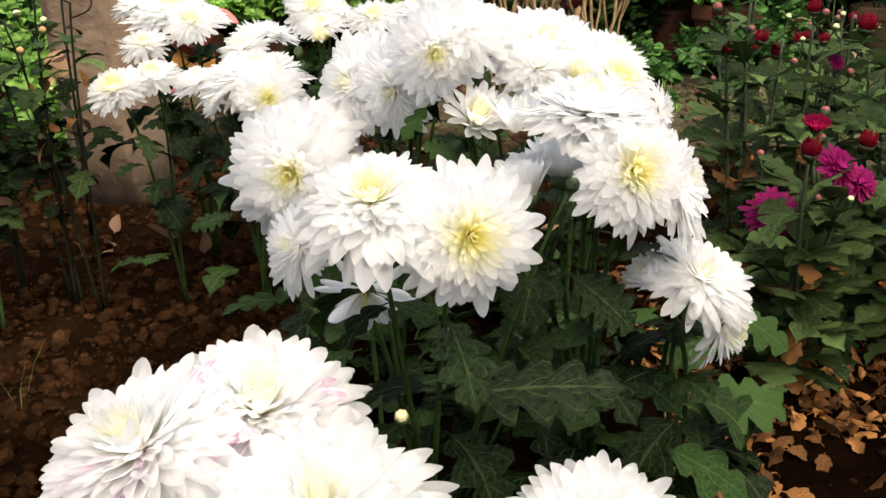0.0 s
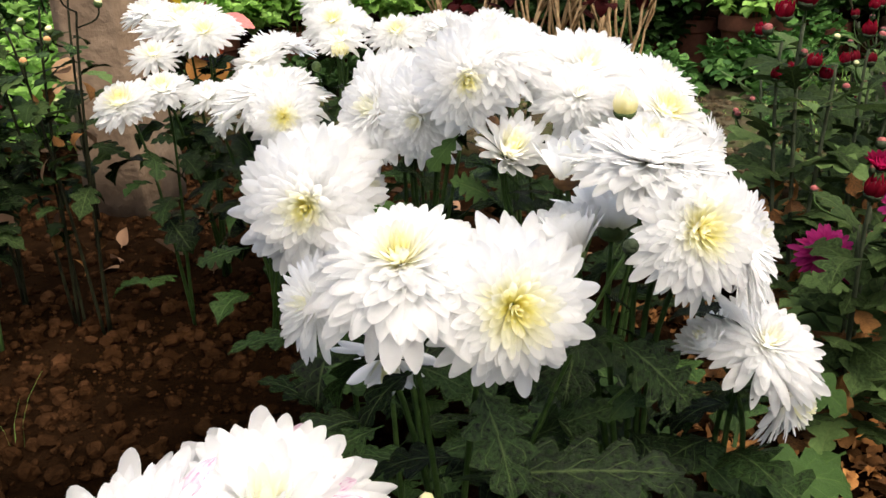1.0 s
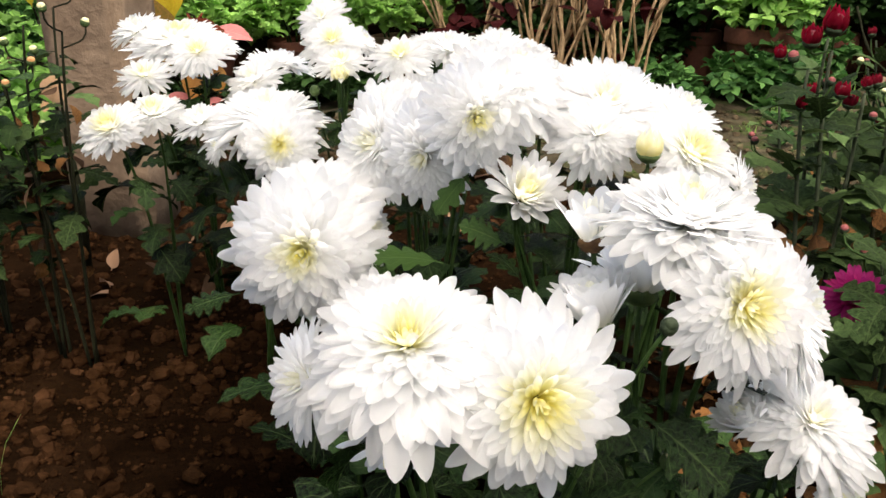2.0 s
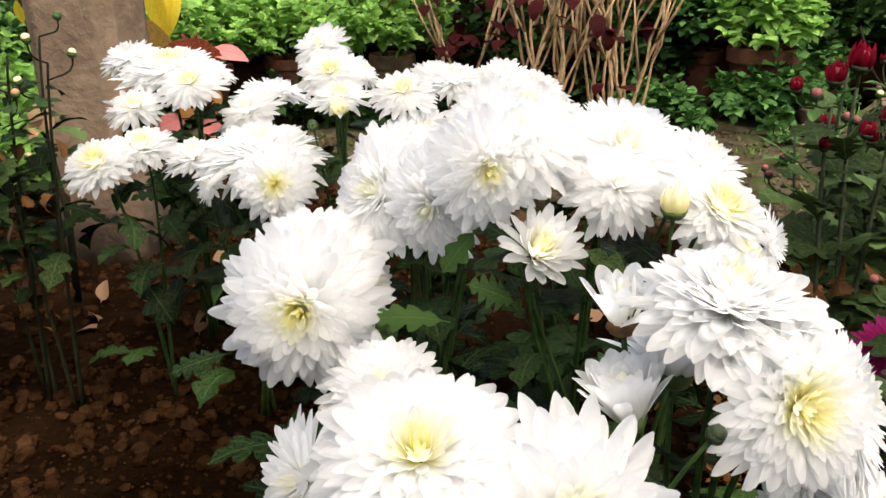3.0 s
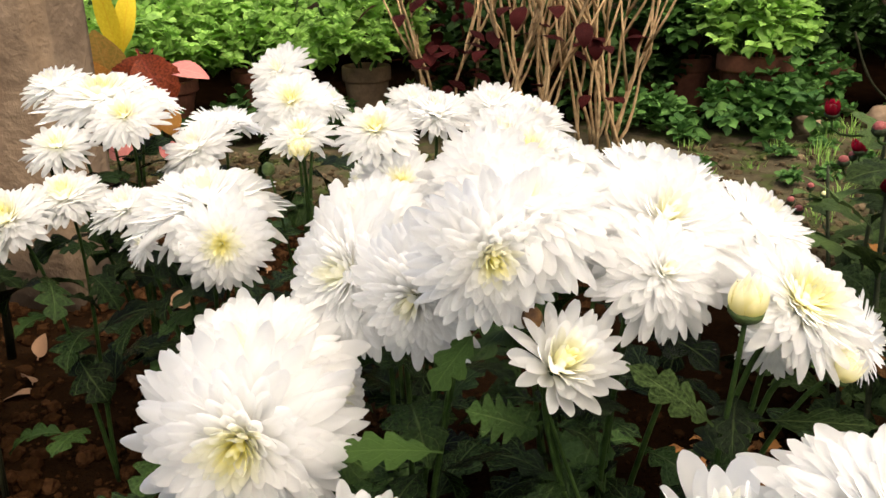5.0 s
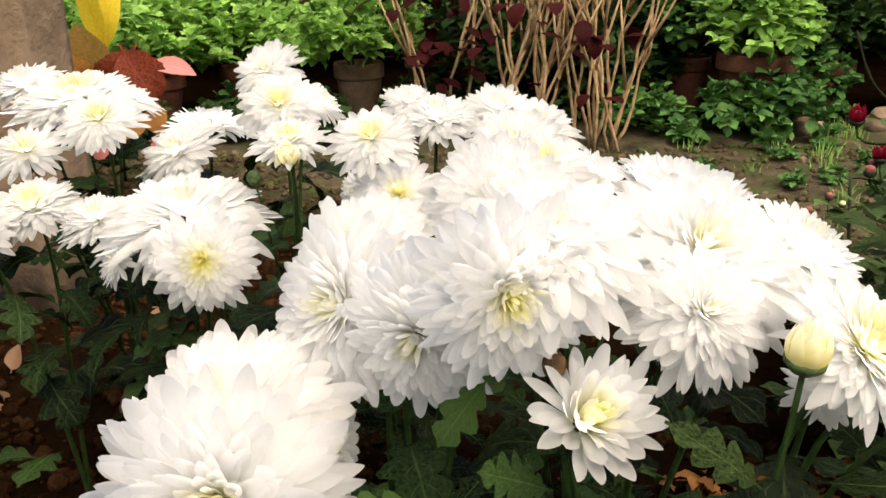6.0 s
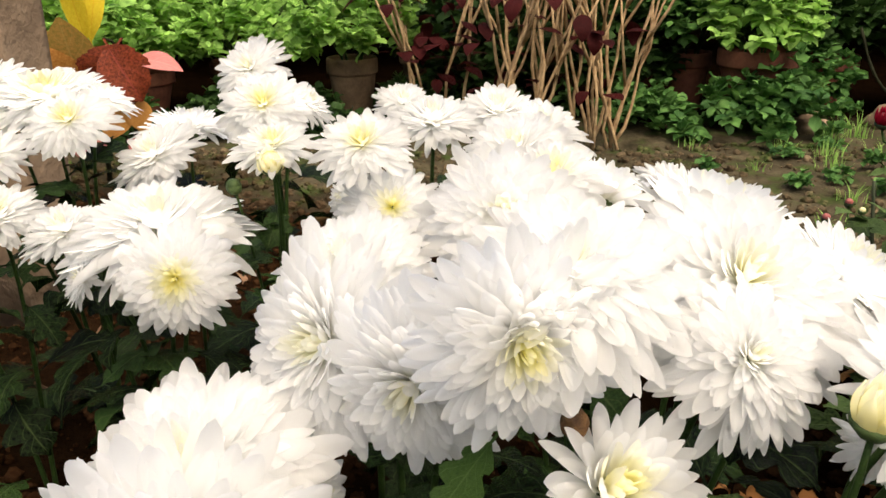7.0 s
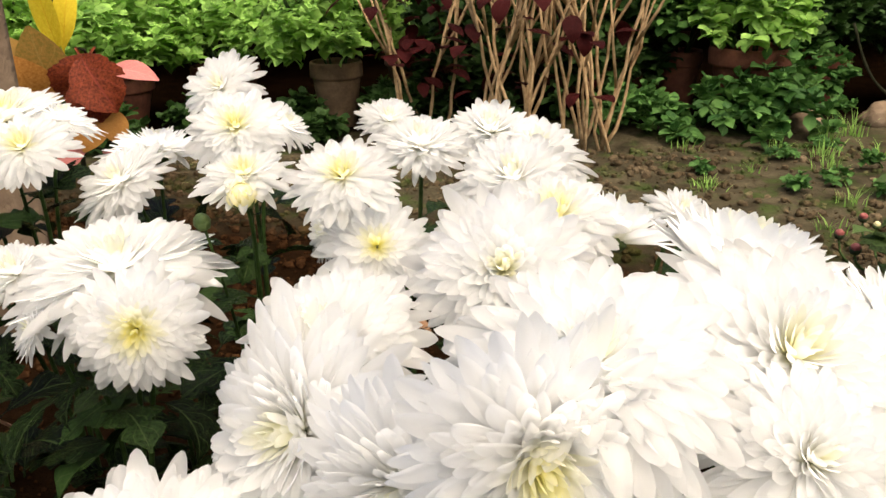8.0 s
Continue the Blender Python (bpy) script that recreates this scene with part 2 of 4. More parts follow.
        w *= width / 2
        row, ruv = [], []
        for j in range(nv):
            v = 2 * j / (nv - 1) - 1
            lift = cup * w * (v * v) * (1.0 - 0.30 * u) - 0.06 * w * (1 - abs(v)) + twist * v * w * u
            row.append((v * w + side * u * u * 0.5, y, z + lift + r.uniform(-0.006, 0.006) * u))
            ruv.append((u, (v + 1) / 2))
        rows.append(row)
        uvs.append(ruv)
    return sheet(rows, uvs, "petal", material)


def petal_set(outer, middle, inner, wide=1.0, core=None):
    return {
        "outer": [petal_mesh(outer, (0.190 + 0.008 * k) * wide, 0.38, -26 + 8 * k, 0.14 * k, 10 + k) for k in range(6)],
        "middle": [petal_mesh(middle, (0.195 + 0.008 * k) * wide, 0.46, -14 + 9 * k, 0.18 * k, 20 + k) for k in range(5)],
        "inner": [petal_mesh(inner, 0.20 * wide, 0.60, -2 + 12 * k, 0.4, 30 + k) for k in range(4)],
        "core": [petal_mesh(core or inner, 0.16 * wide, 0.70, -4 + 12 * k, 0.4, 35 + k) for k in range(4)],
    }


def bud_petal_mesh(material, seed, nu=6, nv=5):
    """One petal of a closed bud: a pointed strip that hugs an egg 2 high and 1.8 wide, standing on the origin."""
    r = random.Random(seed)
    rows, uvs = [], []
    out = r.uniform(-0.05, 0.36)
    for i in range(nu):
        u = i / (nu - 1)
        h = 0.25 + (1.75 + r.uniform(-0.04, 0.04)) * u
        rad = 0.90 * math.sin(math.pi * (0.22 + 0.62 * u)) ** 0.8 + out * u
        half = radians(27) * max(0.03, (1 - u ** 2.6)) ** 0.8
        row, ruv = [], []
        for j in range(nv):
            v = 2 * j / (nv - 1) - 1
            k = rad * (1.03 - 0.07 * v * v)
            row.append((k * math.sin(v * half), k * math.cos(v * half), h))
            ruv.append((u, (v + 1) / 2))
        rows.append(row)
        uvs.append(ruv)
    return sheet(rows, uvs, "petal", material)


def joined(name, pieces):
    """Many petals in one mesh: pieces are (petal mesh, pose) pairs."""
    verts, faces, uvs, slots, mats = [], [], [], [], []
    for me, m in pieces:
        n0 = len(verts)
        verts += [m @ v.co for v in me.vertices]
        uvs += [me.uv_layers[0].data[i].uv[:] for p in me.polygons for i in p.loop_indices]
        faces += [[n0 + i for i in p.vertices] for p in me.polygons]
        if me.materials[0] not in mats:
            mats.append(me.materials[0])
        slots += [mats.index(me.materials[0])] * len(me.polygons)
    out = bpy.data.meshes.new(name)
    out.from_pydata(verts, [], faces)
    layer = out.uv_layers.new(name="UVMap")
    layer.data.foreach_set("uv", [c for uv in uvs for c in uv])
    for mat in mats:
        out.materials.append(mat)
    out.polygons.foreach_set("material_index", slots)
    out.polygons.foreach_set("use_smooth", [True] * len(faces))
    return out


WHITE = petal_set(PETAL_WHITE, PETAL_WHITE, PETAL_WHITE, core=PETAL_CREAM)
WHITE_GOLD = petal_set(PETAL_WHITE, PETAL_WHITE, PETAL_CREAM, core=PETAL_YELLOW)
WHITE_PINK = {k: list(v) * 5 for k, v in WHITE.items()}
for k in ("outer", "middle"):
    WHITE_PINK[k].append(petal_mesh(PETAL_PINK, 0.24, 0.45, 0, 0.22, 140))
WHITE_WIDE = petal_set(PETAL_WHITE, PETAL_WHITE, PETAL_CREAM, 1.15, PETAL_YELLOW)
WHITE_CUP = petal_set(PETAL_WHITE, PETAL_WHITE, PETAL_CREAM, 1.55, PETAL_CREAM)
WHITE_SKIRT = dict(WHITE_GOLD, outer=WHITE_WIDE["outer"])
MAGENTA = petal_set(PETAL_MAGENTA, PETAL_MAGENTA, PETAL_MAGENTA)
CRIMSON = petal_set(PETAL_CRIMSON, PETAL_CRIMSON, PETAL_CRIMSON, 1.2)
RED = petal_set(PETAL_RED, PETAL_RED, PETAL_RED)
MAROON = petal_set(PETAL_MAROON, PETAL_MAROON, PETAL_MAROON)
BUD_PETALS = {id(RED): [bud_petal_mesh(PETAL_RED, 150 + k) for k in range(3)], id(WHITE_GOLD): [bud_petal_mesh(PETAL_BUD, 155 + k) for k in range(3)]}


def leaf_mesh(material, width, lobes, droop, fold, seed, nu=15, nv=5, depth=0.5):
    """A leaf one long along +y: a stalk, then a blade with forward-pointing lobes, folded at the midrib and drooping."""
    r = random.Random(seed)
    rows, uvs = [], []
    y = z = 0.0
    for i in range(nu):
        u = i / (nu - 1)
        a = radians(20 - droop * u ** 1.2)
        if i:
            y, z = y + math.cos(a) / (nu - 1), z + math.sin(a) / (nu - 1)
        blade = max(0.0, (u - 0.14) / 0.86)
        env = math.sin(math.pi * min(1, blade) ** 0.85) ** 0.75 if 0 < blade < 1 else 0.0
        cut = 1.0
        if lobes:
            cut = 1 - depth * (1 - abs(math.sin(math.pi * (blade * lobes + 0.15))) ** 0.75)
        if lobes and i % 2:
            cut *= 0.94
        w = max(0.018, width / 2 * env * cut)
        row, ruv = [], []
        for j in range(nv):
            v = 2 * j / (nv - 1) - 1
            x = abs(v) * w
            wave = 0.10 * x * math.sin(6 * u + (2 if v > 0 else 0) + seed)
            row.append((v * w, y + 0.26 * x * (1 if lobes else 0.1), z + fold * x - 0.9 * x * x + wave + r.uniform(-0.002, 0.002)))
            ruv.append((u, (v + 1) / 2))
        rows.append(row)
        uvs.append(ruv)
    return sheet(rows, uvs, "leaf", material)


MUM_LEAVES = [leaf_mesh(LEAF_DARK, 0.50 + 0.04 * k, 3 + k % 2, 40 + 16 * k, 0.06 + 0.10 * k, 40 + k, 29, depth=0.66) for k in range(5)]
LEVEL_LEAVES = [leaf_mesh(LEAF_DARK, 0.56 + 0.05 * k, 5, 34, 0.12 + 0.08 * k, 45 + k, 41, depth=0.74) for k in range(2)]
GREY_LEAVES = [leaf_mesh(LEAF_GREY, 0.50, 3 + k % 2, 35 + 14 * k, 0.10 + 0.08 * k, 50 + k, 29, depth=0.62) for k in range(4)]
LIME_LIT_LEAVES = [leaf_mesh(LEAF_LIME_LIT, 0.62, 3 + k, 40 + 14 * k, 0.15, 56 + k, 31, depth=0.62) for k in range(2)]
DRY_LEAVES = [leaf_mesh(LEAF_DRY, 0.56, 2 + k % 2, 130 - 45 * k, 0.7 - 0.35 * k, 60 + k, 15, depth=0.4) for k in range(4)]
TAN_LEAVES = [leaf_mesh(LEAF_TAN, 0.50, 0, 60 - 40 * k, 0.3 - 0.2 * k, 70 + k, 9) for k in range(3)]
MAROON_LEAVES = [leaf_mesh(LEAF_MAROON, 0.5, 0, 40 + 30 * k, 0.2, 80 + k, 9) for k in range(3)]
CROTON_LEAVES = [leaf_mesh(LEAF_CROTON, 0.36, 0, 10 + 30 * k, 0.3, 90 + k, 11) for k in range(2)]
RUST_LEAVES = [leaf_mesh(LEAF_RUST, 0.74, 3, 50 + 40 * k, 0.55, 95 + k, 25, depth=0.14) for k in range(2)]
OLIVE_LEAVES = [leaf_mesh(LEAF_OLIVE, 0.5, 0, 20 + 20 * k, 0.2, 105 + k, 11) for k in range(2)]
ORANGE_LEAVES = [leaf_mesh(LEAF_ORANGE, 0.62, 0, 50 + 20 * k, 0.3, 108 + k, 11) for k in range(2)]
PEACH_LEAVES = [leaf_mesh(LEAF_PEACH, 0.7, 0, 40 + 30 * k, 0.4, 112 + k, 11) for k in range(2)]
PINK_LEAVES = [leaf_mesh(LEAF_PINK, 0.5, 0, 60 + 30 * k, 0.3, 98 + k, 11) for k in range(2)]


def frame_of(along, up):
    """A rotation that takes +y to along and +z as near to up as can be."""
    y = Vector(along).normalized()
    x = y.cross(Vector(up))
    if x.length < 1e-4:
        x = y.orthogonal()
    x.normalize()
    z = x.cross(y)
    return Matrix((x, y, z)).transposed().to_4x4()


def heading(az, el):
    """A direction: az clockwise from straight ahead (+y), el above the level, in degrees."""
    a, e = radians(az), radians(el)
    return Vector((math.sin(a) * math.cos(e), math.cos(a) * math.cos(e), math.sin(e)))


def bezier(p0, p1, p2, p3, n):
    out = []
    for k in range(n + 1):
        t = k / n
        out.append(p0 * (1 - t) ** 3 + p1 * 3 * t * (1 - t) ** 2 + p2 * 3 * t * t * (1 - t) + p3 * t ** 3)
    return out


def tube(points, radii, sides=7):
    """A tapered tube along points, with closed ends."""
    bm = bmesh.new()
    rings = []
    for k, p in enumerate(points):
        d = (points[min(k + 1, len(points) - 1)] - points[max(k - 1, 0)]).normalized()
        x = d.cross(Vector((0.31, 0.9, 0.12)))
        x.normalize()
        y = d.cross(x)
        rings.append([bm.verts.new(p + (x * math.cos(2 * math.pi * s / sides) + y * math.sin(2 * math.pi * s / sides)) * radii[k]) for s in range(sides)])
    for a, b in zip(rings, rings[1:]):
        for s in range(sides):
            bm.faces.new((a[s], a[(s + 1) % sides], b[(s + 1) % sides], b[s]))
    bm.faces.new(rings[0])
    bm.faces.new(rings[-1][::-1])
    bmesh.ops.recalc_face_normals(bm, faces=bm.faces)
    return bm


def lathe(profile, sides=14, ripple=0.0, waves=8):
    """A turned body round +z from (radius, height) pairs."""
    bm = bmesh.new()
    rings = []
    for rad, h in profile:
        rings.append([bm.verts.new((rad * (1 + ripple * math.cos(waves * 2 * math.pi * s / sides)) * math.cos(2 * math.pi * s / sides),
                                    rad * (1 + ripple * math.cos(waves * 2 * math.pi * s / sides)) * math.sin(2 * math.pi * s / sides), h)) for s in range(sides)])
    for a, b in zip(rings, rings[1:]):
        for s in range(sides):
            bm.faces.new((a[s], a[(s + 1) % sides], b[(s + 1) % sides], b[s]))
    bm.faces.new(rings[0][::-1])
    bm.faces.new(rings[-1])
    return bm


def plant(name, x, y, label, category="plant", group=""):
    ob = new(name)
    ob.empty_display_size = 0.05
    ob.location = (x, y, ground_height(x, y))
    return tagged(ob, label, category, group)


def ground_height(x, y):
    p = Vector((x, y, 0))
    return 0.022 * noise.noise(p * 2.3) + 0.010 * noise.noise(p * 7.0) + 0.006 * noise.noise(p * 19.0)


HEADS = {}


def head_mesh(radius, material):
    key = (round(radius, 3), material.name)
    if key not in HEADS:
        r = radius
        bm = lathe([(0.10 * r, -0.20 * r), (0.20 * r, -0.15 * r), (0.27 * r, -0.02 * r), (0.24 * r, 0.06 * r), (0.12 * r, 0.10 * r), (0.02 * r, 0.12 * r)], 12, 0.05, 6)
        me = bpy.data.meshes.new("flower_head")
        bm.to_mesh(me)
        bm.free()
        for p in me.polygons:
            p.use_smooth = True
        me.materials.append(material)
        HEADS[key] = me
    return HEADS[key]


def leaves_on(owner, points, rng, count, sizes, meshes, start=0.12, end=0.95, name="leaf", lean=(-25, 30)):
    """Leaves set in a spiral along a stem that runs from its tip (first point) to its root."""
    turn = rng.uniform(0, 360)
    for k in range(count):
        f = start + (end - start) * (k + rng.uniform(0.2, 0.8)) / count
        q = f * (len(points) - 1)
        i = min(int(q), len(points) - 2)
        p = points[i].lerp(points[i + 1], q - i)
        turn += 137.5 + rng.uniform(-25, 25)
        d = heading(turn, rng.uniform(*lean))
        s = rng.uniform(*sizes) * (0.75 + 0.4 * min(1, f * 1.6))
        m = Matrix.Translation(p - owner.location) @ frame_of(d, (0, 0, 1)) @ pose(0, 0, 0, 0, rng.uniform(-25, 25), 0) @ Matrix.Diagonal((s, s, s, 1))
        part(name, rng.choice(meshes), None, owner, "", m)


LEAF_REACH = {}
BUD_RED = plain("bud_red", [(0.3, (0.08, 0.003, 0.008)), (0.75, (0.20, 0.006, 0.018))], 120, 0.5)
BUD_TONES = {id(RED): BUD_RED}


def stem_to(owner, tip, axis, rng, leaves=6, sizes=(0.052, 0.088), meshes=None, radius=0.0021, root=None, material=None, lean=(-25, 30), run=0.07):
    root = owner.location.copy() if root is None else Vector(root)
    root = root + Vector((rng.uniform(-0.012, 0.012), rng.uniform(-0.012, 0.012), -0.01))
    h = tip.z - root.z
    pts = bezier(tip, tip - axis * run, Vector((root.x * 0.7 + tip.x * 0.3, root.y * 0.7 + tip.y * 0.3, root.z + h * 0.45)), root, 12)
    n = len(pts)
    part("stem", tube([p - owner.location for p in pts], [radius * (0.75 + 0.65 * k / (n - 1)) for k in range(n)]), material or STEM_GREEN, owner)
    leaves_on(owner, pts, rng, leaves + (1 if leaves > 3 else 0), sizes, meshes or MUM_LEAVES, 0.16, LEAF_REACH.get(owner.name, 0.97), lean=lean)
    return pts


FLAT = {"rise": 0.42}
CUP = {"curve": 0.85, "fill": 0.6, "dome": 0.12, "rise": 0.6}


def flower(owner, x, y, z, d, az, el, petals=WHITE, n=120, opening=(14, 99), fill=0.24, loose=40, dome=0.36, core=0.07, seed=0, stem=True, leaves=6, calyx=None, root=None, label="", rise=0.56, curve=0.46, incurved=False):
    """A chrysanthemum head whose face has its middle at (x, y, z), d across, facing (az, el): a green base, rings of single petals, and its stem."""
    rng = random.Random(seed * 7919 + int(abs(x) * 1e4) + int(y * 1e4))
    axis = heading(az, el)
    rad = d / 2
    base = Vector((x, y, z)) - axis * rad * rise
    head = part("flower_head", head_mesh(rad, calyx or CALYX), None, owner, label, Matrix.Translation(base - owner.location) @ axis.to_track_quat("Z", "Y").to_matrix().to_4x4())
    spin = rng.uniform(0, 360)
    inner = []
    cupped = opening[1] < 80
    n = n if n <= 30 else int(n * 1.9) if cupped else int(n * 2.4)
    top, sag = rad * (rise + 0.04), rad * math.sin(radians(max(0, opening[1] - 90)))
    for k in range(n):
        f = (k + 0.5) / n
        phi = spin + 137.508 * k + rng.uniform(-6, 6)
        c, s = math.cos(radians(phi)), math.sin(radians(phi))
        if cupped:
            th = opening[0] + (opening[1] - opening[0]) * f ** curve + rng.uniform(-4, 4)
            size = rad * (fill + (1.0 - fill) * f ** 0.66) * rng.uniform(0.93, 1.08)
            way = Vector((c * math.sin(radians(th)), s * math.sin(radians(th)), math.cos(radians(th))))
            foot = Vector((c, s, 0)) * (rad * 0.22 * math.sqrt(f)) + Vector((0, 0, rad * (0.02 + dome * (1 - f ** 0.9))))
        else:
            out = f ** 0.56
            reach = rad * 1.34 * out * rng.uniform(0.90, 1.07) * (rng.uniform(0.90, 1.08) if f > 0.6 else 1.0)
            tip = Vector((c * reach, s * reach, top * (1 - out ** 2.2) - sag * out ** 6 + rad * rng.uniform(-0.06, 0.09)))
            foot = Vector((c, s, 0)) * (rad * 0.20 * math.sqrt(f)) + Vector((0, 0, rad * (0.02 + 0.14 * (1 - f))))
            way, size = (tip - foot).normalized(), (tip - foot).length
        level = Vector((c, s, 0)).dot(way)
        up = Vector((-c * way.z, -s * way.z, level))
        kind = "core" if f < core else "inner" if f < 2.8 * core else "middle" if f < 0.6 or incurved else "outer"
        wide = (0.30 * rad + 0.70 * size) * rng.uniform(0.92, 1.12)
        m = Matrix.Translation(foot) @ frame_of(way, up) @ pose(0, 0, 0, 0, rng.uniform(-9, 9), 0) @ Matrix.Diagonal((wide, size, size, 1))
        if k < n - loose:
            inner.append((rng.choice(petals[kind]), m))
        else:
            part("petal", rng.choice(petals[kind]), None, head, "", m)
    if inner:
        part("inner_petals", joined("inner_petals", inner), None, head)["kind"] = "stuff"
    if stem:
        stem_to(owner, base - axis * rad * 0.18, axis, rng, leaves, root=root)
    return head


def bud(owner, x, y, z, d, az, el, petals, n=16, seed=0, leaves=2, stem=True, calyx=None, label="", root=None, radius=0.0018, closed=24, meshes=None, material=None):
    """A bud that is about to open: a calyx cup and upright petals closed round each other."""
    rng = random.Random(seed * 31 + int(abs(x) * 1e4) + int(y * 1e4))
    axis = heading(az, el)
    rad = d / 2
    base = Vector((x, y, z)) - axis * rad
    turn = axis.to_track_quat("Z", "Y").to_matrix().to_4x4()
    cup = lathe([(0.20 * rad, -0.22 * rad), (0.60 * rad, 0.02 * rad), (0.86 * rad, 0.34 * rad), (0.92 * rad, 0.62 * rad), (0.78 * rad, 0.66 * rad)], 20, 0.06, 7)
    head = part("flower_bud", cup, calyx or CALYX, owner, label, Matrix.Translation(base - owner.location) @ turn)
    tone = BUD_TONES.get(id(petals), BUD_CREAM)
    part("bud_body", lathe([(0.5 * rad, 0.10 * rad), (0.74 * rad, 0.60 * rad), (0.76 * rad, 1.05 * rad), (0.62 * rad, 1.45 * rad), (0.34 * rad, 1.70 * rad), (0.1 * rad, 1.75 * rad)], 18, 0.06, 9), tone, head)
    for k in range(n):
        f = k / max(1, n - 1)
        tall = rad * (1.20 - 0.22 * f) * rng.uniform(0.88, 1.10)
        wide = rad * (0.80 + 0.20 * f) * rng.uniform(0.97, 1.03)
        m = pose(0, 0, 0, rng.uniform(-closed, closed) * 0.2, rng.uniform(-4, 4), 137.5 * k) @ Matrix.Diagonal((wide, wide, tall, 1))
        part("petal", BUD_PETALS[id(petals)][k % 3], None, head, "", m)
    if stem:
        stem_to(owner, base, axis, rng, leaves, (0.03, 0.055), meshes, radius, root, material)
    return head


def small_bud(owner, x, y, z, d, az, el, tip=BUD_CREAM, seed=0, root=None, stem=True, meshes=None, material=None, leaves=2, radius=0.0014, cup_material=None):
    """A tight round bud with a green calyx and the petals' tips just showing."""
    rng = random.Random(seed * 17 + int(abs(x) * 1e4) + int(y * 1e4))
    axis = heading(az, el)
    rad = d / 2
    base = Vector((x, y, z)) - axis * rad
    turn = axis.to_track_quat("Z", "Y").to_matrix().to_4x4()
    cup = part("flower_bud", lathe([(0.2 * rad, -0.2 * rad), (0.8 * rad, 0.15 * rad), (1.0 * rad, 0.7 * rad), (0.9 * rad, 1.2 * rad), (0.7 * rad, 1.3 * rad)], 14, 0.05, 7), cup_material or CALYX, owner, "", Matrix.Translation(base - owner.location) @ turn)
    part("bud_tip", lathe([(0.80 * rad, 1.0 * rad), (0.86 * rad, 1.25 * rad), (0.72 * rad, 1.65 * rad), (0.42 * rad, 1.9 * rad), (0.08 * rad, 1.96 * rad)], 14, 0.07, 7), tip, cup)
    if stem:
        stem_to(owner, base, axis, rng, leaves, (0.025, 0.05), meshes, radius, root, material)
    return cup


def placed_leaf(owner, tip_from, tip_to, width, meshes, k=0, up=(0, 0, 1), name="leaf"):
    """A leaf that runs from its stalk's foot to its tip."""
    a, b = Vector(tip_from), Vector(tip_to)
    s = (b - a).length
    m = Matrix.Translation(a - owner.location) @ frame_of(b - a, up) @ Matrix.Diagonal((s * width, s, s, 1))
    return part(name, meshes[k % len(meshes)], None, owner, "", m)


# ---------------------------------------------------------------- ground and added closing walls
def spaced(near0, near1, step, far):
    out = list(np.arange(near0, near1 + step / 2, step))
    grow, a, b = step, near0, near1
    while b < far:
        grow *= 1.35
        a, b = a - grow, b + grow
        out = [a] + out + [b]
    return out


def build_ground():
    xs, ys = spaced(-1.5, 1.5, 0.018, 300), spaced(0.0, 3.2, 0.018, 300)
    nx = len(xs)
    verts = []
    for y in ys:
        for x in xs:
            near = abs(x) < 6 and abs(y) < 8
            verts.append((x, y, ground_height(x, y) + 0.004 * noise.noise(Vector((x * 46, y * 46, 3))) if near else 0.0))
    faces = [(j * nx + i, j * nx + i + 1, (j + 1) * nx + i + 1, (j + 1) * nx + i) for j in range(len(ys) - 1) for i in range(nx - 1)]
    me = bpy.data.meshes.new("ground")
    me.from_pydata(verts, [], faces)
    for p in me.polygons:
        p.use_smooth = True
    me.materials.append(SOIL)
    tagged(new("ground", me), "reddish brown tilled garden soil, dry and crumbly", "ground", kind="structure")


build_ground()


def rough_box(sx, sy, sz, cuts, amount, seed, bevel=0.01):
    """A box on its base with worn edges and an uneven skin."""
    bm = bmesh.new()
    bmesh.ops.create_cube(bm, size=1.0)
    bmesh.ops.scale(bm, vec=(sx, sy, sz), verts=bm.verts)
    bmesh.ops.translate(bm, vec=(0, 0, sz / 2), verts=bm.verts)
    bmesh.ops.bevel(bm, geom=list(bm.edges), offset=bevel, segments=2, affect="EDGES")
    bmesh.ops.subdivide_edges(bm, edges=[e for e in bm.edges if e.calc_length() > 0.06], cuts=cuts, use_grid_fill=True)
    for v in bm.verts:
        v.co += Vector((noise.noise(v.co * 9 + Vector((seed, 0, 0))), noise.noise(v.co * 9 + Vector((0, seed, 0))), 0)) * amount
    return bm


# Dark backing wall, added behind the hedge so its gaps stay dark.
wall = part("wall_north", rough_box(13, 0.25, 2.0, 6, 0.02, 3), MUD_WALL, None)
wall.location = (0.3, 5.9, -0.1)
tagged(wall, "dark earthen boundary wall behind the plants", "wall", kind="structure")

# Three unseen walls, added to block low sky light from behind and beside.
for name, sx, sy, at in (("wall_south", 12.4, 0.25, (0, -4.6, -0.1)), ("wall_west", 0.25, 10.6, (-6.1, 0.6, -0.1)), ("wall_east", 0.25, 10.6, (6.1, 0.6, -0.1))):
    wall = part(name, rough_box(sx, sy, 1.9, 6, 0.02, 5), MUD_WALL, None)
    wall.location = at
    tagged(wall, "dark earthen wall that closes the garden", "wall", kind="structure")

post = part("garden_post", rough_box(0.178, 0.160, 1.5, 8, 0.006, 8, 0.02), POST, None)
post.matrix_basis = pose(-0.712, 1.855, -0.05, 0, 0, -10)
tagged(post, "rough weathered brown concrete post standing in soil", "post")


def build_clods():
    """Crumbled earth: small uneven lumps lying on the soil."""
    rng = random.Random(5)
    proto = []
    for k in range(5):
        bm = bmesh.new()
        bmesh.ops.create_icosphere(bm, subdivisions=2 if k < 2 else 1, radius=1.0)
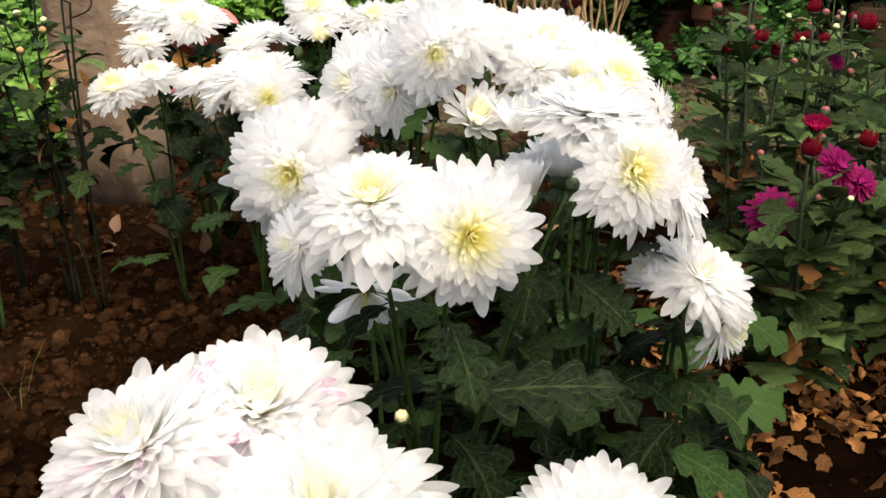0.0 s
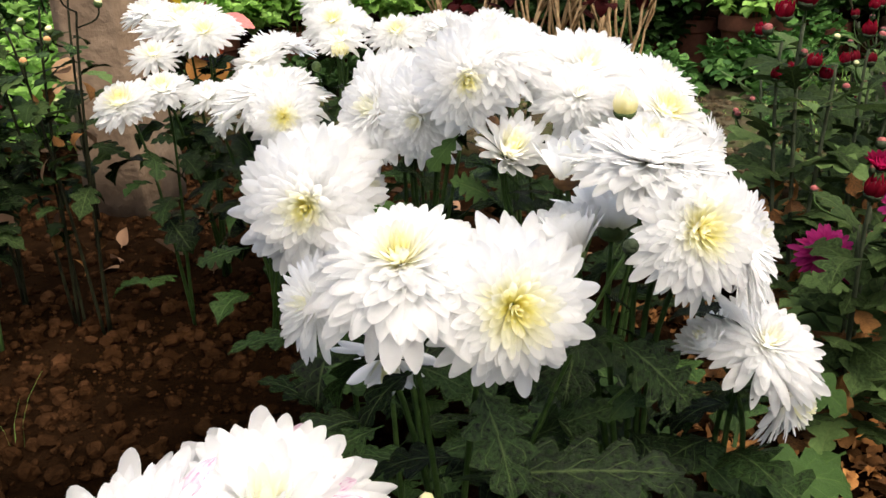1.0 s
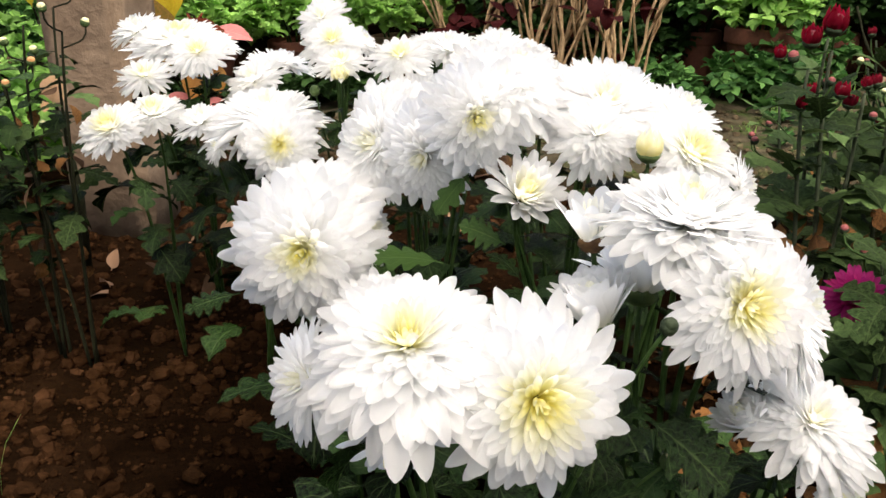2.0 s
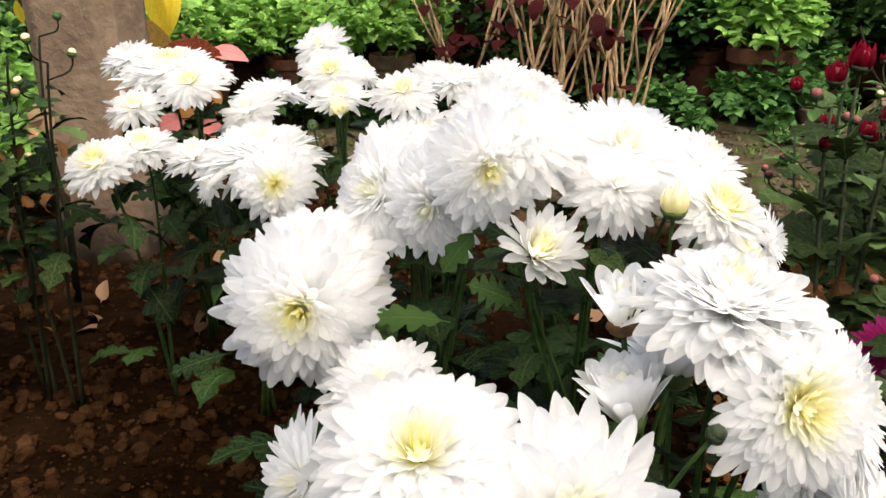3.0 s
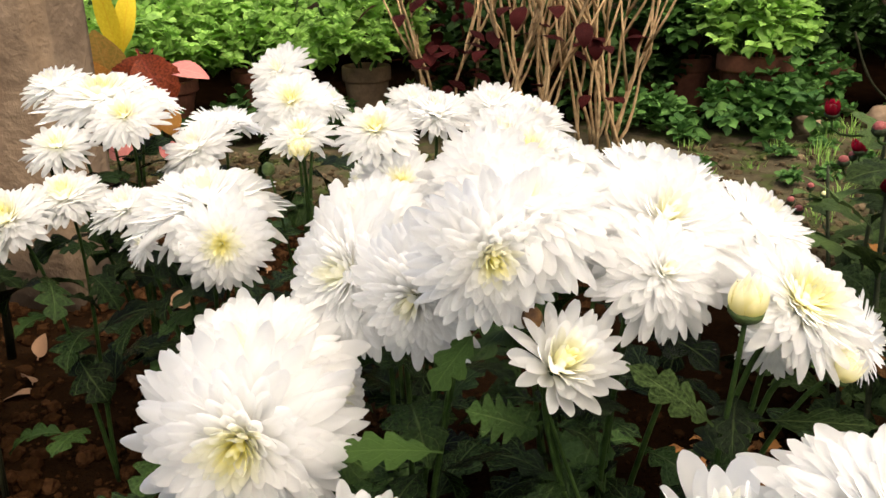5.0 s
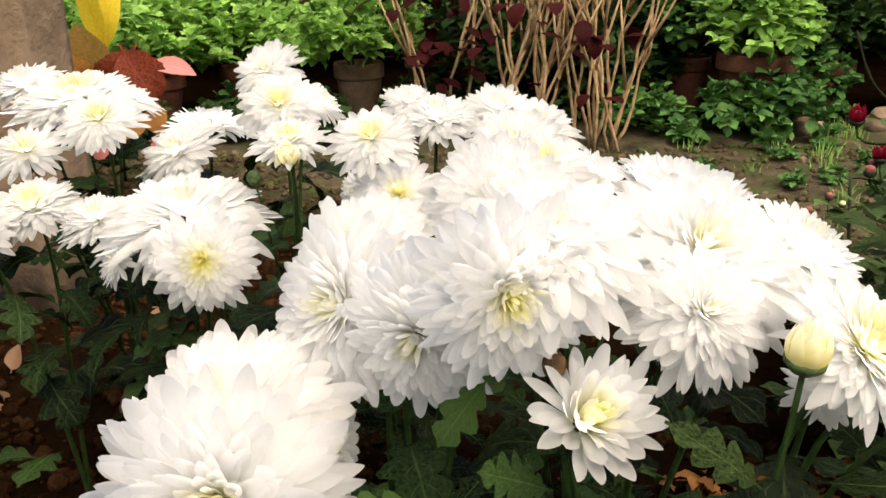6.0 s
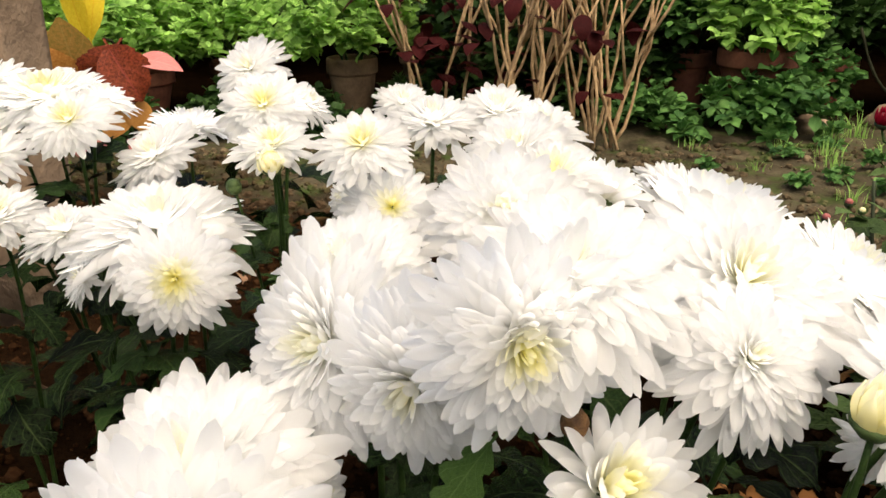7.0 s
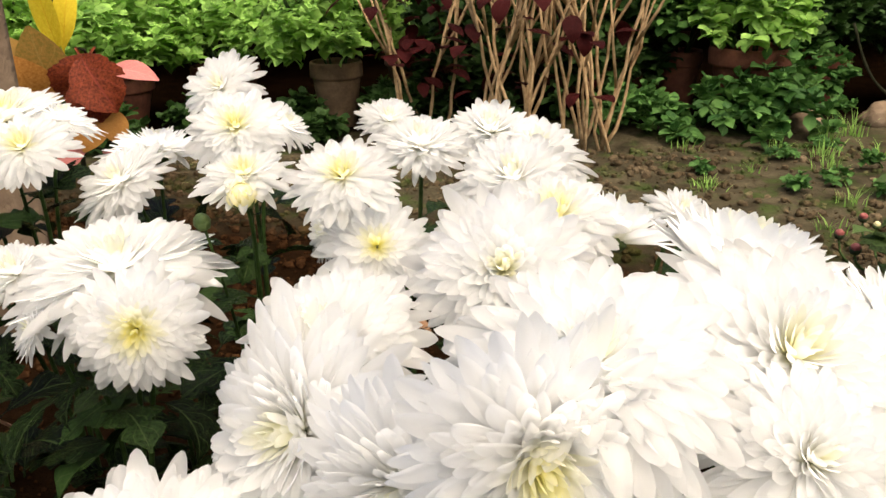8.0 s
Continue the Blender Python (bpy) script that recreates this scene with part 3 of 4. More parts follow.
        for v in bm.verts:
            v.co *= 1 + 0.45 * noise.noise(v.co * 1.4 + Vector((k * 5, 0, 0))) + 0.15 * noise.noise(v.co * 4 + Vector((k, 9, 0)))
            v.co.z *= 0.85
        bm.verts.index_update()
        proto.append(([v.co.copy() for v in bm.verts], [[v.index for v in f.verts] for f in bm.faces]))
        bm.free()
    verts, faces = [], []
    for k in range(34000):
        x, y = rng.uniform(-1.35, 1.35), 0.5 + 2.4 * rng.random() ** 1.2
        dense = 0.5 + 0.9 * noise.noise(Vector((x * 2.2, y * 2.2, 7)))
        if rng.random() > dense + (0.30 if x < -0.1 else -0.15):
            continue
        s = 0.0020 + 0.0100 * rng.random() ** 3.2
        co, fa = proto[0 if s > 0.009 and rng.random() < 0.5 else 1 if s > 0.009 else 2 + k % 3]
        turn = Euler((rng.uniform(-0.4, 0.4), rng.uniform(-0.4, 0.4), rng.uniform(0, 6.3))).to_matrix()
        at = Vector((x, y, ground_height(x, y) + s * 0.45))
        n0 = len(verts)
        sx = rng.uniform(0.8, 1.4)
        verts += [at + turn @ Vector((c.x * s * sx, c.y * s, c.z * s)) for c in co]
        faces += [[i + n0 for i in f] for f in fa]
    me = bpy.data.meshes.new("soil_clods")
    me.from_pydata(verts, [], faces)
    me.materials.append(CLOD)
    tagged(new("soil_clods", me), "loose reddish brown clods of crumbled garden soil", "soil", kind="stuff")


build_clods()

# ---------------------------------------------------------------- white chrysanthemums
MUM = "chrysanthemum plant"
BED = "white chrysanthemums in the bed"


def mum(x, y, label, reach=0.97):
    """reach: how far down the stems the leaves go."""
    ob = plant("chrysanthemum_plant", x, y, label, MUM, BED)
    LEAF_REACH[ob.name] = reach
    rng = random.Random(int(1000 * abs(x) + 7000 * y))
    for k in range(9 if reach > 0.9 else 6):
        a = 137.5 * k + rng.uniform(-20, 20)
        s = rng.uniform(0.06, 0.10)
        foot = heading(a, 0) * rng.uniform(0.0, 0.05) + Vector((0, 0, rng.uniform(0.05, 0.20)))
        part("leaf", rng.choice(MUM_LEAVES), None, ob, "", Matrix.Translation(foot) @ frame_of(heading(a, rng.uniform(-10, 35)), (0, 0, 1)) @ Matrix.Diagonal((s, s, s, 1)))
    return ob


# the nearest plant, with pink-tinged heads
p = mum(-0.10, 0.36, "white chrysanthemum with pink-tinged double heads over soil")
flower(p, -0.096, 0.385, 0.334, 0.101, 150, 72, WHITE_PINK, 125, seed=1)
flower(p, -0.162, 0.357, 0.332, 0.098, 232, 66, WHITE_PINK, 125, seed=2)
flower(p, -0.056, 0.300, 0.332, 0.095, 180, 74, WHITE, 120, seed=3)
p = mum(0.09, 0.37, "white chrysanthemum with one broad double head")
flower(p, 0.070, 0.315, 0.301, 0.075, 180, 74, WHITE, 110, seed=4)

# the plant behind it
p = mum(-0.01, 0.60, "white chrysanthemum with drooping double heads and dark lobed leaves")
flower(p, -0.041, 0.492, 0.408, 0.089, 188, 70, WHITE_SKIRT, 130, seed=5, leaves=4, core=0.05, opening=(10, 116), rise=0.44)
flower(p, 0.022, 0.461, 0.381, 0.076, 168, 16, WHITE_SKIRT, 100, seed=6, leaves=4, core=0.12, opening=(8, 112))
flower(p, -0.108, 0.540, 0.352, 0.058, 228, 22, WHITE, 60, seed=7, leaves=4)
flower(p, 0.058, 0.566, 0.388, 0.064, 290, 76, WHITE_CUP, 40, seed=8, leaves=5, opening=(4, 33), **CUP)
flower(p, -0.056, 0.545, 0.298, 0.072, 185, -20, WHITE_WIDE, 28, seed=9, leaves=1, opening=(40, 100), **CUP)
small_bud(p, -0.031, 0.500, 0.236, 0.011, 180, 60, seed=1)
small_bud(p, 0.106, 0.553, 0.288, 0.0115, 120, 50, seed=2)
small_bud(p, 0.086, 0.510, 0.396, 0.009, 140, 60, CALYX_DARK, seed=3, cup_material=CALYX_DARK)
placed_leaf(p, (-0.016, 0.52, 0.236), (0.128, 0.51, 0.240), 0.72, LEVEL_LEAVES, 0, (0.05, -0.55, 0.82))
placed_leaf(p, (0.034, 0.575, 0.225), (0.096, 0.56, 0.262), 0.85, LEVEL_LEAVES, 1, (-0.2, -0.6, 0.7))
placed_leaf(p, (-0.054, 0.50, 0.290), (-0.095, 0.47, 0.280), 0.8, LEVEL_LEAVES, 1, (0, -0.4, 0.9))
placed_leaf(p, (0.088, 0.555, 0.318), (0.136, 0.545, 0.270), 1.2, LEVEL_LEAVES, 1, (0.3, -0.7, 0.6))
placed_leaf(p, (-0.035, 0.53, 0.310), (-0.075, 0.50, 0.290), 0.9, MUM_LEAVES, 2)

p = mum(0.13, 0.64, "white chrysanthemum with broad yellow-centred heads, one withered")
flower(p, 0.108, 0.566, 0.449, 0.080, 150, 82, WHITE_WIDE, 150, opening=(10, 104), seed=10, leaves=5, core=0.022, rise=0.60)
flower(p, 0.058, 0.588, 0.430, 0.062, 300, 82, WHITE_CUP, 13, seed=11, leaves=3, calyx=CALYX_BROWN, opening=(4, 34), **CUP)
flower(p, 0.098, 0.617, 0.390, 0.076, 20, 70, WHITE_CUP, 44, seed=12, leaves=4, opening=(4, 62), **CUP)
flower(p, 0.133, 0.522, 0.401, 0.071, 158, 24, WHITE_GOLD, 140, seed=13, leaves=5, core=0.10, opening=(6, 96), **FLAT)
flower(p, 0.178, 0.560, 0.384, 0.077, 115, 24, WHITE, 130, seed=14, leaves=5, opening=(6, 96), **FLAT)

p = mum(0.21, 0.65, "white chrysanthemum with low nodding double heads")
flower(p, 0.196, 0.568, 0.310, 0.071, 150, 60, WHITE, 120, seed=15, opening=(6, 96), **FLAT)
flower(p, 0.228, 0.568, 0.254, 0.065, 130, -8, WHITE_WIDE, 46, seed=16, opening=(12, 108))
flower(p, 0.151, 0.578, 0.305, 0.046, 270, 50, WHITE_WIDE, 32, seed=17, opening=(4, 50), **CUP)
placed_leaf(p, (0.183, 0.60, 0.172), (0.296, 0.61, 0.162), 0.85, LIME_LIT_LEAVES, 1, (0.1, -0.5, 0.85))
placed_leaf(p, (0.170, 0.58, 0.150), (0.240, 0.55, 0.112), 0.95, LIME_LIT_LEAVES, 0, (0.1, -0.5, 0.85))
placed_leaf(p, (0.340, 0.72, 0.110), (0.285, 0.70, 0.090), 0.95, LIME_LIT_LEAVES, 1, (0, -0.5, 0.85))
placed_leaf(p, (0.280, 0.74, 0.190), (0.335, 0.72, 0.150), 1.0, LIME_LIT_LEAVES, 0, (0, -0.6, 0.8))

p = mum(-0.05, 0.72, "white chrysanthemum with one low head behind the drooping ones")
flower(p, -0.072, 0.690, 0.328, 0.071, 180, 60, WHITE, 100, seed=63, leaves=5)

# the round pair over the bare soil
p = mum(-0.12, 0.88, "white chrysanthemum with two full round heads")
flower(p, -0.143, 0.765, 0.335, 0.109, 186, 8, WHITE_GOLD, 125, seed=18, core=0.055)
flower(p, -0.141, 0.815, 0.379, 0.098, 195, 62, WHITE, 130, seed=19)
flower(p, -0.085, 0.835, 0.335, 0.075, 112, 15, WHITE, 90, seed=20)

placed_leaf(p, (-0.200, 0.800, 0.289), (-0.247, 0.788, 0.275), 0.9, LEVEL_LEAVES, 0, (0, -0.6, 0.8))

# the right-hand clump with cream buds
p = mum(0.13, 0.83, "white chrysanthemum with yellow-centred head and cream buds")
flower(p, 0.173, 0.773, 0.420, 0.073, 140, 52, WHITE_GOLD, 140, seed=21, core=0.10, opening=(6, 94), **FLAT)
flower(p, 0.228, 0.800, 0.378, 0.048, 110, 10, WHITE, 60, seed=22)
flower(p, 0.169, 0.805, 0.373, 0.036, 200, 20, WHITE, 46, seed=23)
flower(p, 0.042, 0.764, 0.392, 0.068, 160, 45, WHITE_WIDE, 40, seed=24, opening=(4, 58), core=0.12, **CUP)
bud(p, 0.131, 0.760, 0.421, 0.0205, 180, 84, WHITE_GOLD, 18, seed=1, closed=14)
bud(p, 0.183, 0.755, 0.384, 0.018, 140, 50, WHITE_GOLD, 14, seed=2, closed=12)
small_bud(p, 0.024, 0.785, 0.405, 0.012, 180, 70, CALYX_BROWN, seed=4, cup_material=CALYX_BROWN)

placed_leaf(p, (0.122, 0.765, 0.345), (0.069, 0.753, 0.392), 0.62, GREY_LEAVES, 1, (-0.2, -0.75, 0.6))
placed_leaf(p, (0.148, 0.770, 0.345), (0.205, 0.750, 0.350), 0.6, GREY_LEAVES, 0, (0.1, -0.75, 0.6))

# the crowded middle
p = mum(-0.06, 0.92, "white chrysanthemum crowded with large overlapping double heads")
flower(p, 0.003, 0.769, 0.442, 0.073, 176, 2, WHITE_GOLD, 105, seed=25, leaves=4, core=0.05, incurved=True)
flower(p, -0.047, 0.810, 0.400, 0.075, 206, -5, WHITE, 100, seed=26, leaves=4)
flower(p, -0.094, 0.855, 0.408, 0.092, 222, 22, WHITE, 130, seed=27, leaves=4)
flower(p, -0.072, 0.900, 0.438, 0.071, 200, 60, WHITE, 120, seed=28, leaves=4)
flower(p, 0.010, 0.920, 0.452, 0.072, 185, 34, WHITE, 120, seed=29, leaves=4)
placed_leaf(p, (-0.004, 0.800, 0.392), (-0.032, 0.786, 0.360), 0.85, LIME_LIT_LEAVES, 0, (-0.3, -0.85, 0.4))
placed_leaf(p, (0.025, 0.780, 0.337), (-0.016, 0.768, 0.358), 1.0, LEVEL_LEAVES, 1, (0, -0.7, 0.7))
placed_leaf(p, (-0.026, 0.790, 0.318), (-0.088, 0.778, 0.330), 0.62, LIME_LIT_LEAVES, 1, (-0.1, -0.7, 0.7))
p = mum(0.09, 0.93, "white chrysanthemum with broad domed double heads")
flower(p, 0.024, 0.800, 0.474, 0.084, 175, 66, WHITE, 120, seed=30, leaves=4, opening=(6, 118), core=0.04, **FLAT)
flower(p, 0.101, 0.790, 0.432, 0.062, 165, 42, WHITE, 100, seed=31, leaves=4, opening=(6, 118), core=0.03)
flower(p, 0.114, 0.838, 0.449, 0.099, 160, 54, WHITE, 160, seed=32, leaves=4, opening=(6, 104), core=0.07, **FLAT)
flower(p, 0.199, 0.900, 0.429, 0.087, 112, 60, WHITE, 120, seed=33, leaves=4)
flower(p, 0.141, 0.960, 0.444, 0.094, 60, 72, WHITE_WIDE, 70, seed=34, leaves=4, opening=(6, 66), **CUP)

flower(p, 0.049, 1.000, 0.455, 0.063, 185, 66, WHITE_GOLD, 110, seed=61, leaves=8)

# behind the middle
p = mum(0.10, 1.12, "white chrysanthemum with smaller heads behind the crowded clump")
flower(p, 0.097, 1.030, 0.436, 0.062, 60, 60, WHITE_WIDE, 50, seed=35, leaves=8, opening=(6, 70), **CUP)
flower(p, 0.158, 1.100, 0.418, 0.044, 150, 64, WHITE, 60, seed=36, leaves=8)
flower(p, 0.042, 1.130, 0.442, 0.076, 200, 58, WHITE, 110, seed=37, leaves=8)
flower(p, 0.046, 1.280, 0.444, 0.072, 180, 68, WHITE, 90, seed=38, leaves=8)
flower(p, 0.086, 1.270, 0.428, 0.084, 160, 62, WHITE, 90, seed=39, leaves=8)
p = mum(-0.05, 1.20, "white chrysanthemum with flat yellow-centred heads on slim stems")
flower(p, -0.052, 1.072, 0.408, 0.061, 178, 36, WHITE_GOLD, 80, seed=40, leaves=8, **FLAT)
flower(p, -0.103, 1.200, 0.375, 0.045, 240, 20, WHITE, 70, seed=41, leaves=8)
flower(p, -0.074, 1.096, 0.453, 0.063, 188, 62, WHITE_GOLD, 95, seed=42, leaves=8, **FLAT)
flower(p, -0.018, 1.200, 0.453, 0.067, 180, 74, WHITE, 90, seed=43, leaves=8)
flower(p, -0.042, 1.400, 0.428, 0.057, 170, 60, WHITE, 80, seed=62, leaves=8)
p = mum(-0.17, 1.30, "white chrysanthemum with yellow-eyed heads and half-open buds")
flower(p, -0.150, 1.170, 0.438, 0.061, 185, 74, WHITE_GOLD, 80, seed=44, leaves=8, **FLAT)
flower(p, -0.174, 1.280, 0.449, 0.072, 180, 50, WHITE_GOLD, 95, seed=45, leaves=8, **FLAT)
flower(p, -0.198, 1.340, 0.473, 0.069, 205, 45, WHITE, 80, seed=46, leaves=8, **FLAT)
flower(p, -0.129, 1.310, 0.444, 0.050, 105, 50, WHITE, 70, seed=47, leaves=8)
bud(p, -0.149, 1.150, 0.420, 0.021, 185, 50, WHITE_GOLD, 16, seed=3, closed=34)
small_bud(p, -0.182, 1.160, 0.398, 0.013, 200, 70, CALYX, seed=14)
p = mum(-0.28, 1.40, "white chrysanthemum with heads turned aside")
flower(p, -0.302, 1.334, 0.393, 0.086, 225, 55, WHITE, 90, seed=48, leaves=8, **FLAT)
flower(p, -0.277, 1.419, 0.409, 0.102, 10, 78, WHITE, 85, seed=49, leaves=8, **FLAT)

# the left-hand clump
p = mum(-0.27, 1.18, "white chrysanthemum with one head facing outward over bare soil", 0.62)
flower(p, -0.213, 1.068, 0.354, 0.075, 178, 14, WHITE_GOLD, 110, seed=50, core=0.09, **FLAT)
flower(p, -0.241, 1.135, 0.394, 0.122, 190, 80, WHITE, 120, seed=51, opening=(10, 106), rise=0.46)
flower(p, -0.296, 1.100, 0.348, 0.042, 235, 35, WHITE, 60, seed=52, **FLAT)
flower(p, -0.327, 1.160, 0.375, 0.063, 205, 70, WHITE, 70, seed=53)
p = mum(-0.41, 1.24, "white chrysanthemum with yellow-centred domed heads", 0.6)
flower(p, -0.434, 1.136, 0.372, 0.071, 195, 55, WHITE_GOLD, 110, seed=54, core=0.1)
flower(p, -0.395, 1.189, 0.380, 0.070, 185, 68, WHITE_GOLD, 110, seed=55)
p = mum(-0.40, 1.42, "tall white chrysanthemum with flat yellow-centred heads", 0.6)
flower(p, -0.405, 1.360, 0.456, 0.121, 185, 80, WHITE_GOLD, 115, seed=56, **FLAT)
flower(p, -0.357, 1.285, 0.437, 0.070, 178, 56, WHITE_GOLD, 90, seed=57, **FLAT)
flower(p, -0.471, 1.380, 0.465, 0.073, 215, 70, WHITE, 70, seed=58)
flower(p, -0.426, 1.263, 0.411, 0.069, 182, 64, WHITE_GOLD, 50, seed=59, **FLAT)
flower(p, -0.353, 1.380, 0.444, 0.065, 80, 70, WHITE, 80, seed=60, **FLAT)

# ---------------------------------------------------------------- red chrysanthemums beside the bed
RED_BED = "red chrysanthemums in bud"


def red_mum(x, y, label, stalks, rng, tips, height):
    """Upright stems with spreading grey-green leaves and closed red buds on short side shoots."""
    p = plant("chrysanthemum_plant", x, y, label, MUM, RED_BED)
    for k in range(stalks):
        a = 360 * k / stalks + rng.uniform(-40, 40)
        out = rng.uniform(0.02, 0.09)
        top = Vector((x + out * math.sin(radians(a)), y + out * math.cos(radians(a)), height * rng.uniform(0.8, 1.05)))
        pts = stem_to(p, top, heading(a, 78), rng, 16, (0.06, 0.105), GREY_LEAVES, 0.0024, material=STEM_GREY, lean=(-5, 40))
        for j in range(rng.randint(1, 2)):
            b = rng.uniform(0, 360)
            q = pts[rng.randint(0, 3)]
            tip = q + heading(b, 35) * rng.uniform(0.03, 0.06) + Vector((0, 0, 0.02))
            kind = rng.choice(tips)
            twig = tube([v - p.location for v in bezier(tip, tip - Vector((0, 0, 0.02)), q + heading(b, 20) * 0.02, q, 5)], [0.0013] * 6, 5)
            part("stem", twig, STEM_GREEN, p)
            if kind == "red":
                bud(p, tip.x, tip.y, tip.z + 0.008, rng.uniform(0.016, 0.022), b, 75, RED, 12, stem=False, calyx=CALYX_DARK)
            elif kind == "magenta":
                flower(p, tip.x, tip.y, tip.z, rng.uniform(0.040, 0.055), b, 50, MAGENTA, 60, stem=False)
            elif kind == "rose":
                small_bud(p, tip.x, tip.y, tip.z + 0.004, rng.uniform(0.011, 0.014), b, 70, BUD_ROSE, stem=False, cup_material=CALYX_DARK)
            else:
                small_bud(p, tip.x, tip.y, tip.z + 0.004, 0.010, b, 70, BUD_CREAM, stem=False)
    return p


BUD_ROSE = plain("bud_rose", [(0.3, (0.24, 0.045, 0.05)), (0.75, (0.42, 0.14, 0.12))], 90, 0.5)
rng = random.Random(21)


def red_shoot(p, items, stalks, rng):
    """Stalks (x, y, z of their tops), each with leaves, and buds or blooms at their places on twigs from the nearest stalk."""
    lines = []
    for top in stalks:
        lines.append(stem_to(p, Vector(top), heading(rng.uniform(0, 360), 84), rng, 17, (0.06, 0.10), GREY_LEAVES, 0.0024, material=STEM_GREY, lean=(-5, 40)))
        leaves_on(p, lines[-1], rng, 7, (0.028, 0.05), DRY_LEAVES, 0.45, 0.97, "dry_leaf", (-75, -15))
    for kind, x, y, z, d, az in items:
        d *= 0.75 if kind in ("rose", "cream") else 1.0
        tip = Vector((x, y, z))
        near = min((q for line in lines for q in line[:9] if q.z < z - 0.012), key=lambda q: (q - tip).length, default=lines[0][5])
        foot = tip - Vector((0, 0, d * 0.6))
        part("stem", tube([v - p.location for v in bezier(foot, foot - Vector((0, 0, 0.4 * (foot - near).length)), near.lerp(foot, 0.25), near, 6)], [0.0014] * 7, 5), STEM_GREEN, p)
        if kind == "red":
            bud(p, x, y, z, d, az, 78, RED, 14, stem=False, closed=12, calyx=CALYX_DARK)
        elif kind == "half":
            flower(p, x, y, z, d * 1.25, az, 72, CRIMSON, 46, stem=False, opening=(3, 44), calyx=CALYX_DARK, **CUP)
        elif kind == "bloom":
            flower(p, x, y, z, d, az, 45, MAGENTA, 60, stem=False)
        elif kind == "rose":
            small_bud(p, x, y, z, d, az, 72, BUD_ROSE, stem=False, cup_material=CALYX_DARK)
        else:
            small_bud(p, x, y, z, d, az, 72, BUD_CREAM, stem=False)


p = plant("chrysanthemum_plant", 0.42, 0.90, "chrysanthemum with red buds and magenta blooms, grey-green leaves", MUM, RED_BED)
red_shoot(p, [("half", 0.381, 0.820, 0.354, 0.027, 180), ("red", 0.378, 0.820, 0.326, 0.020, 150), ("red", 0.445, 0.840, 0.326, 0.018, 120),
              ("red", 0.429, 0.870, 0.269, 0.022, 160), ("rose", 0.367, 0.920, 0.296, 0.012, 200), ("cream", 0.436, 0.840, 0.265, 0.010, 160)],
          [(0.384, 0.835, 0.312), (0.440, 0.860, 0.300), (0.400, 0.880, 0.270)], rng)
red_shoot(p, [("bloom", 0.437, 0.860, 0.301, 0.046, 150), ("bloom", 0.460, 0.860, 0.281, 0.040, 160), ("bloom", 0.384, 0.900, 0.236, 0.056, 190)], [(0.425, 0.905, 0.24)], rng)
p = plant("chrysanthemum_plant", 0.415, 1.08, "tall chrysanthemum with closed red buds and grey-green leaves", MUM, RED_BED)
red_shoot(p, [("red", 0.365, 1.050, 0.464, 0.021, 200), ("red", 0.388, 1.050, 0.479, 0.025, 170), ("rose", 0.348, 1.050, 0.445, 0.017, 230),
              ("red", 0.364, 1.050, 0.393, 0.013, 200), ("red", 0.405, 1.050, 0.407, 0.016, 140), ("rose", 0.392, 1.050, 0.418, 0.012, 140)],
          [(0.390, 1.055, 0.450), (0.368, 1.056, 0.43), (0.44, 1.07, 0.40)], rng)
p = plant("chrysanthemum_plant", 0.51, 1.14, "leafy chrysanthemum with rose and cream buds", MUM, RED_BED)
red_shoot(p, [("red", 0.497, 1.120, 0.432, 0.017, 180), ("rose", 0.513, 1.120, 0.426, 0.014, 150), ("rose", 0.479, 1.120, 0.364, 0.014, 200), ("bloom", 0.529, 1.100, 0.369, 0.022, 160),
              ("cream", 0.529, 1.120, 0.407, 0.013, 150), ("red", 0.560, 1.100, 0.411, 0.024, 150), ("rose", 0.546, 1.100, 0.351, 0.014, 150), ("rose", 0.511, 1.100, 0.340, 0.012, 180), ("cream", 0.487, 1.120, 0.393, 0.010, 200)],
          [(0.502, 1.125, 0.41), (0.54, 1.12, 0.39)], rng)
p = plant("chrysanthemum_plant", 0.465, 1.27, "leafy chrysanthemum with small rose buds on a tall stem", MUM, RED_BED)
red_shoot(p, [("red", 0.431, 1.300, 0.412, 0.018, 220), ("rose", 0.464, 1.220, 0.387, 0.017, 180), ("rose", 0.426, 1.250, 0.366, 0.017, 220), ("cream", 0.531, 1.280, 0.404, 0.013, 140),
              ("red", 0.487, 1.200, 0.366, 0.018, 150), ("rose", 0.442, 1.400, 0.276, 0.015, 200), ("cream", 0.495, 1.420, 0.277, 0.012, 180), ("rose", 0.466, 1.400, 0.294, 0.014, 200), ("rose", 0.422, 1.332, 0.285, 0.016, 200)],
          [(0.462, 1.23, 0.44), (0.45, 1.33, 0.34)], rng)
red_mum(0.66, 1.20, "tall leafy chrysanthemum with dark red buds", 4, rng, ["red", "rose", "cream"], 0.40)
red_mum(0.60, 0.92, "leafy chrysanthemum with magenta blooms and red buds", 4, rng, ["red", "magenta", "rose"], 0.36)
red_mum(0.62, 1.36, "dense grey-green chrysanthemum with few rose buds", 5, rng, ["rose", "red"], 0.33)
red_mum(0.80, 1.70, "bushy grey-green chrysanthemum with red buds", 5, rng, ["rose", "red"], 0.38)
red_mum(0.53, 1.02, "low bushy chrysanthemum with grey-green leaves", 5, rng, ["rose", "magenta"], 0.27)
red_mum(0.72, 1.45, "grey-green chrysanthemum with small rose buds", 4, rng, ["rose", "cream", "red"], 0.38)


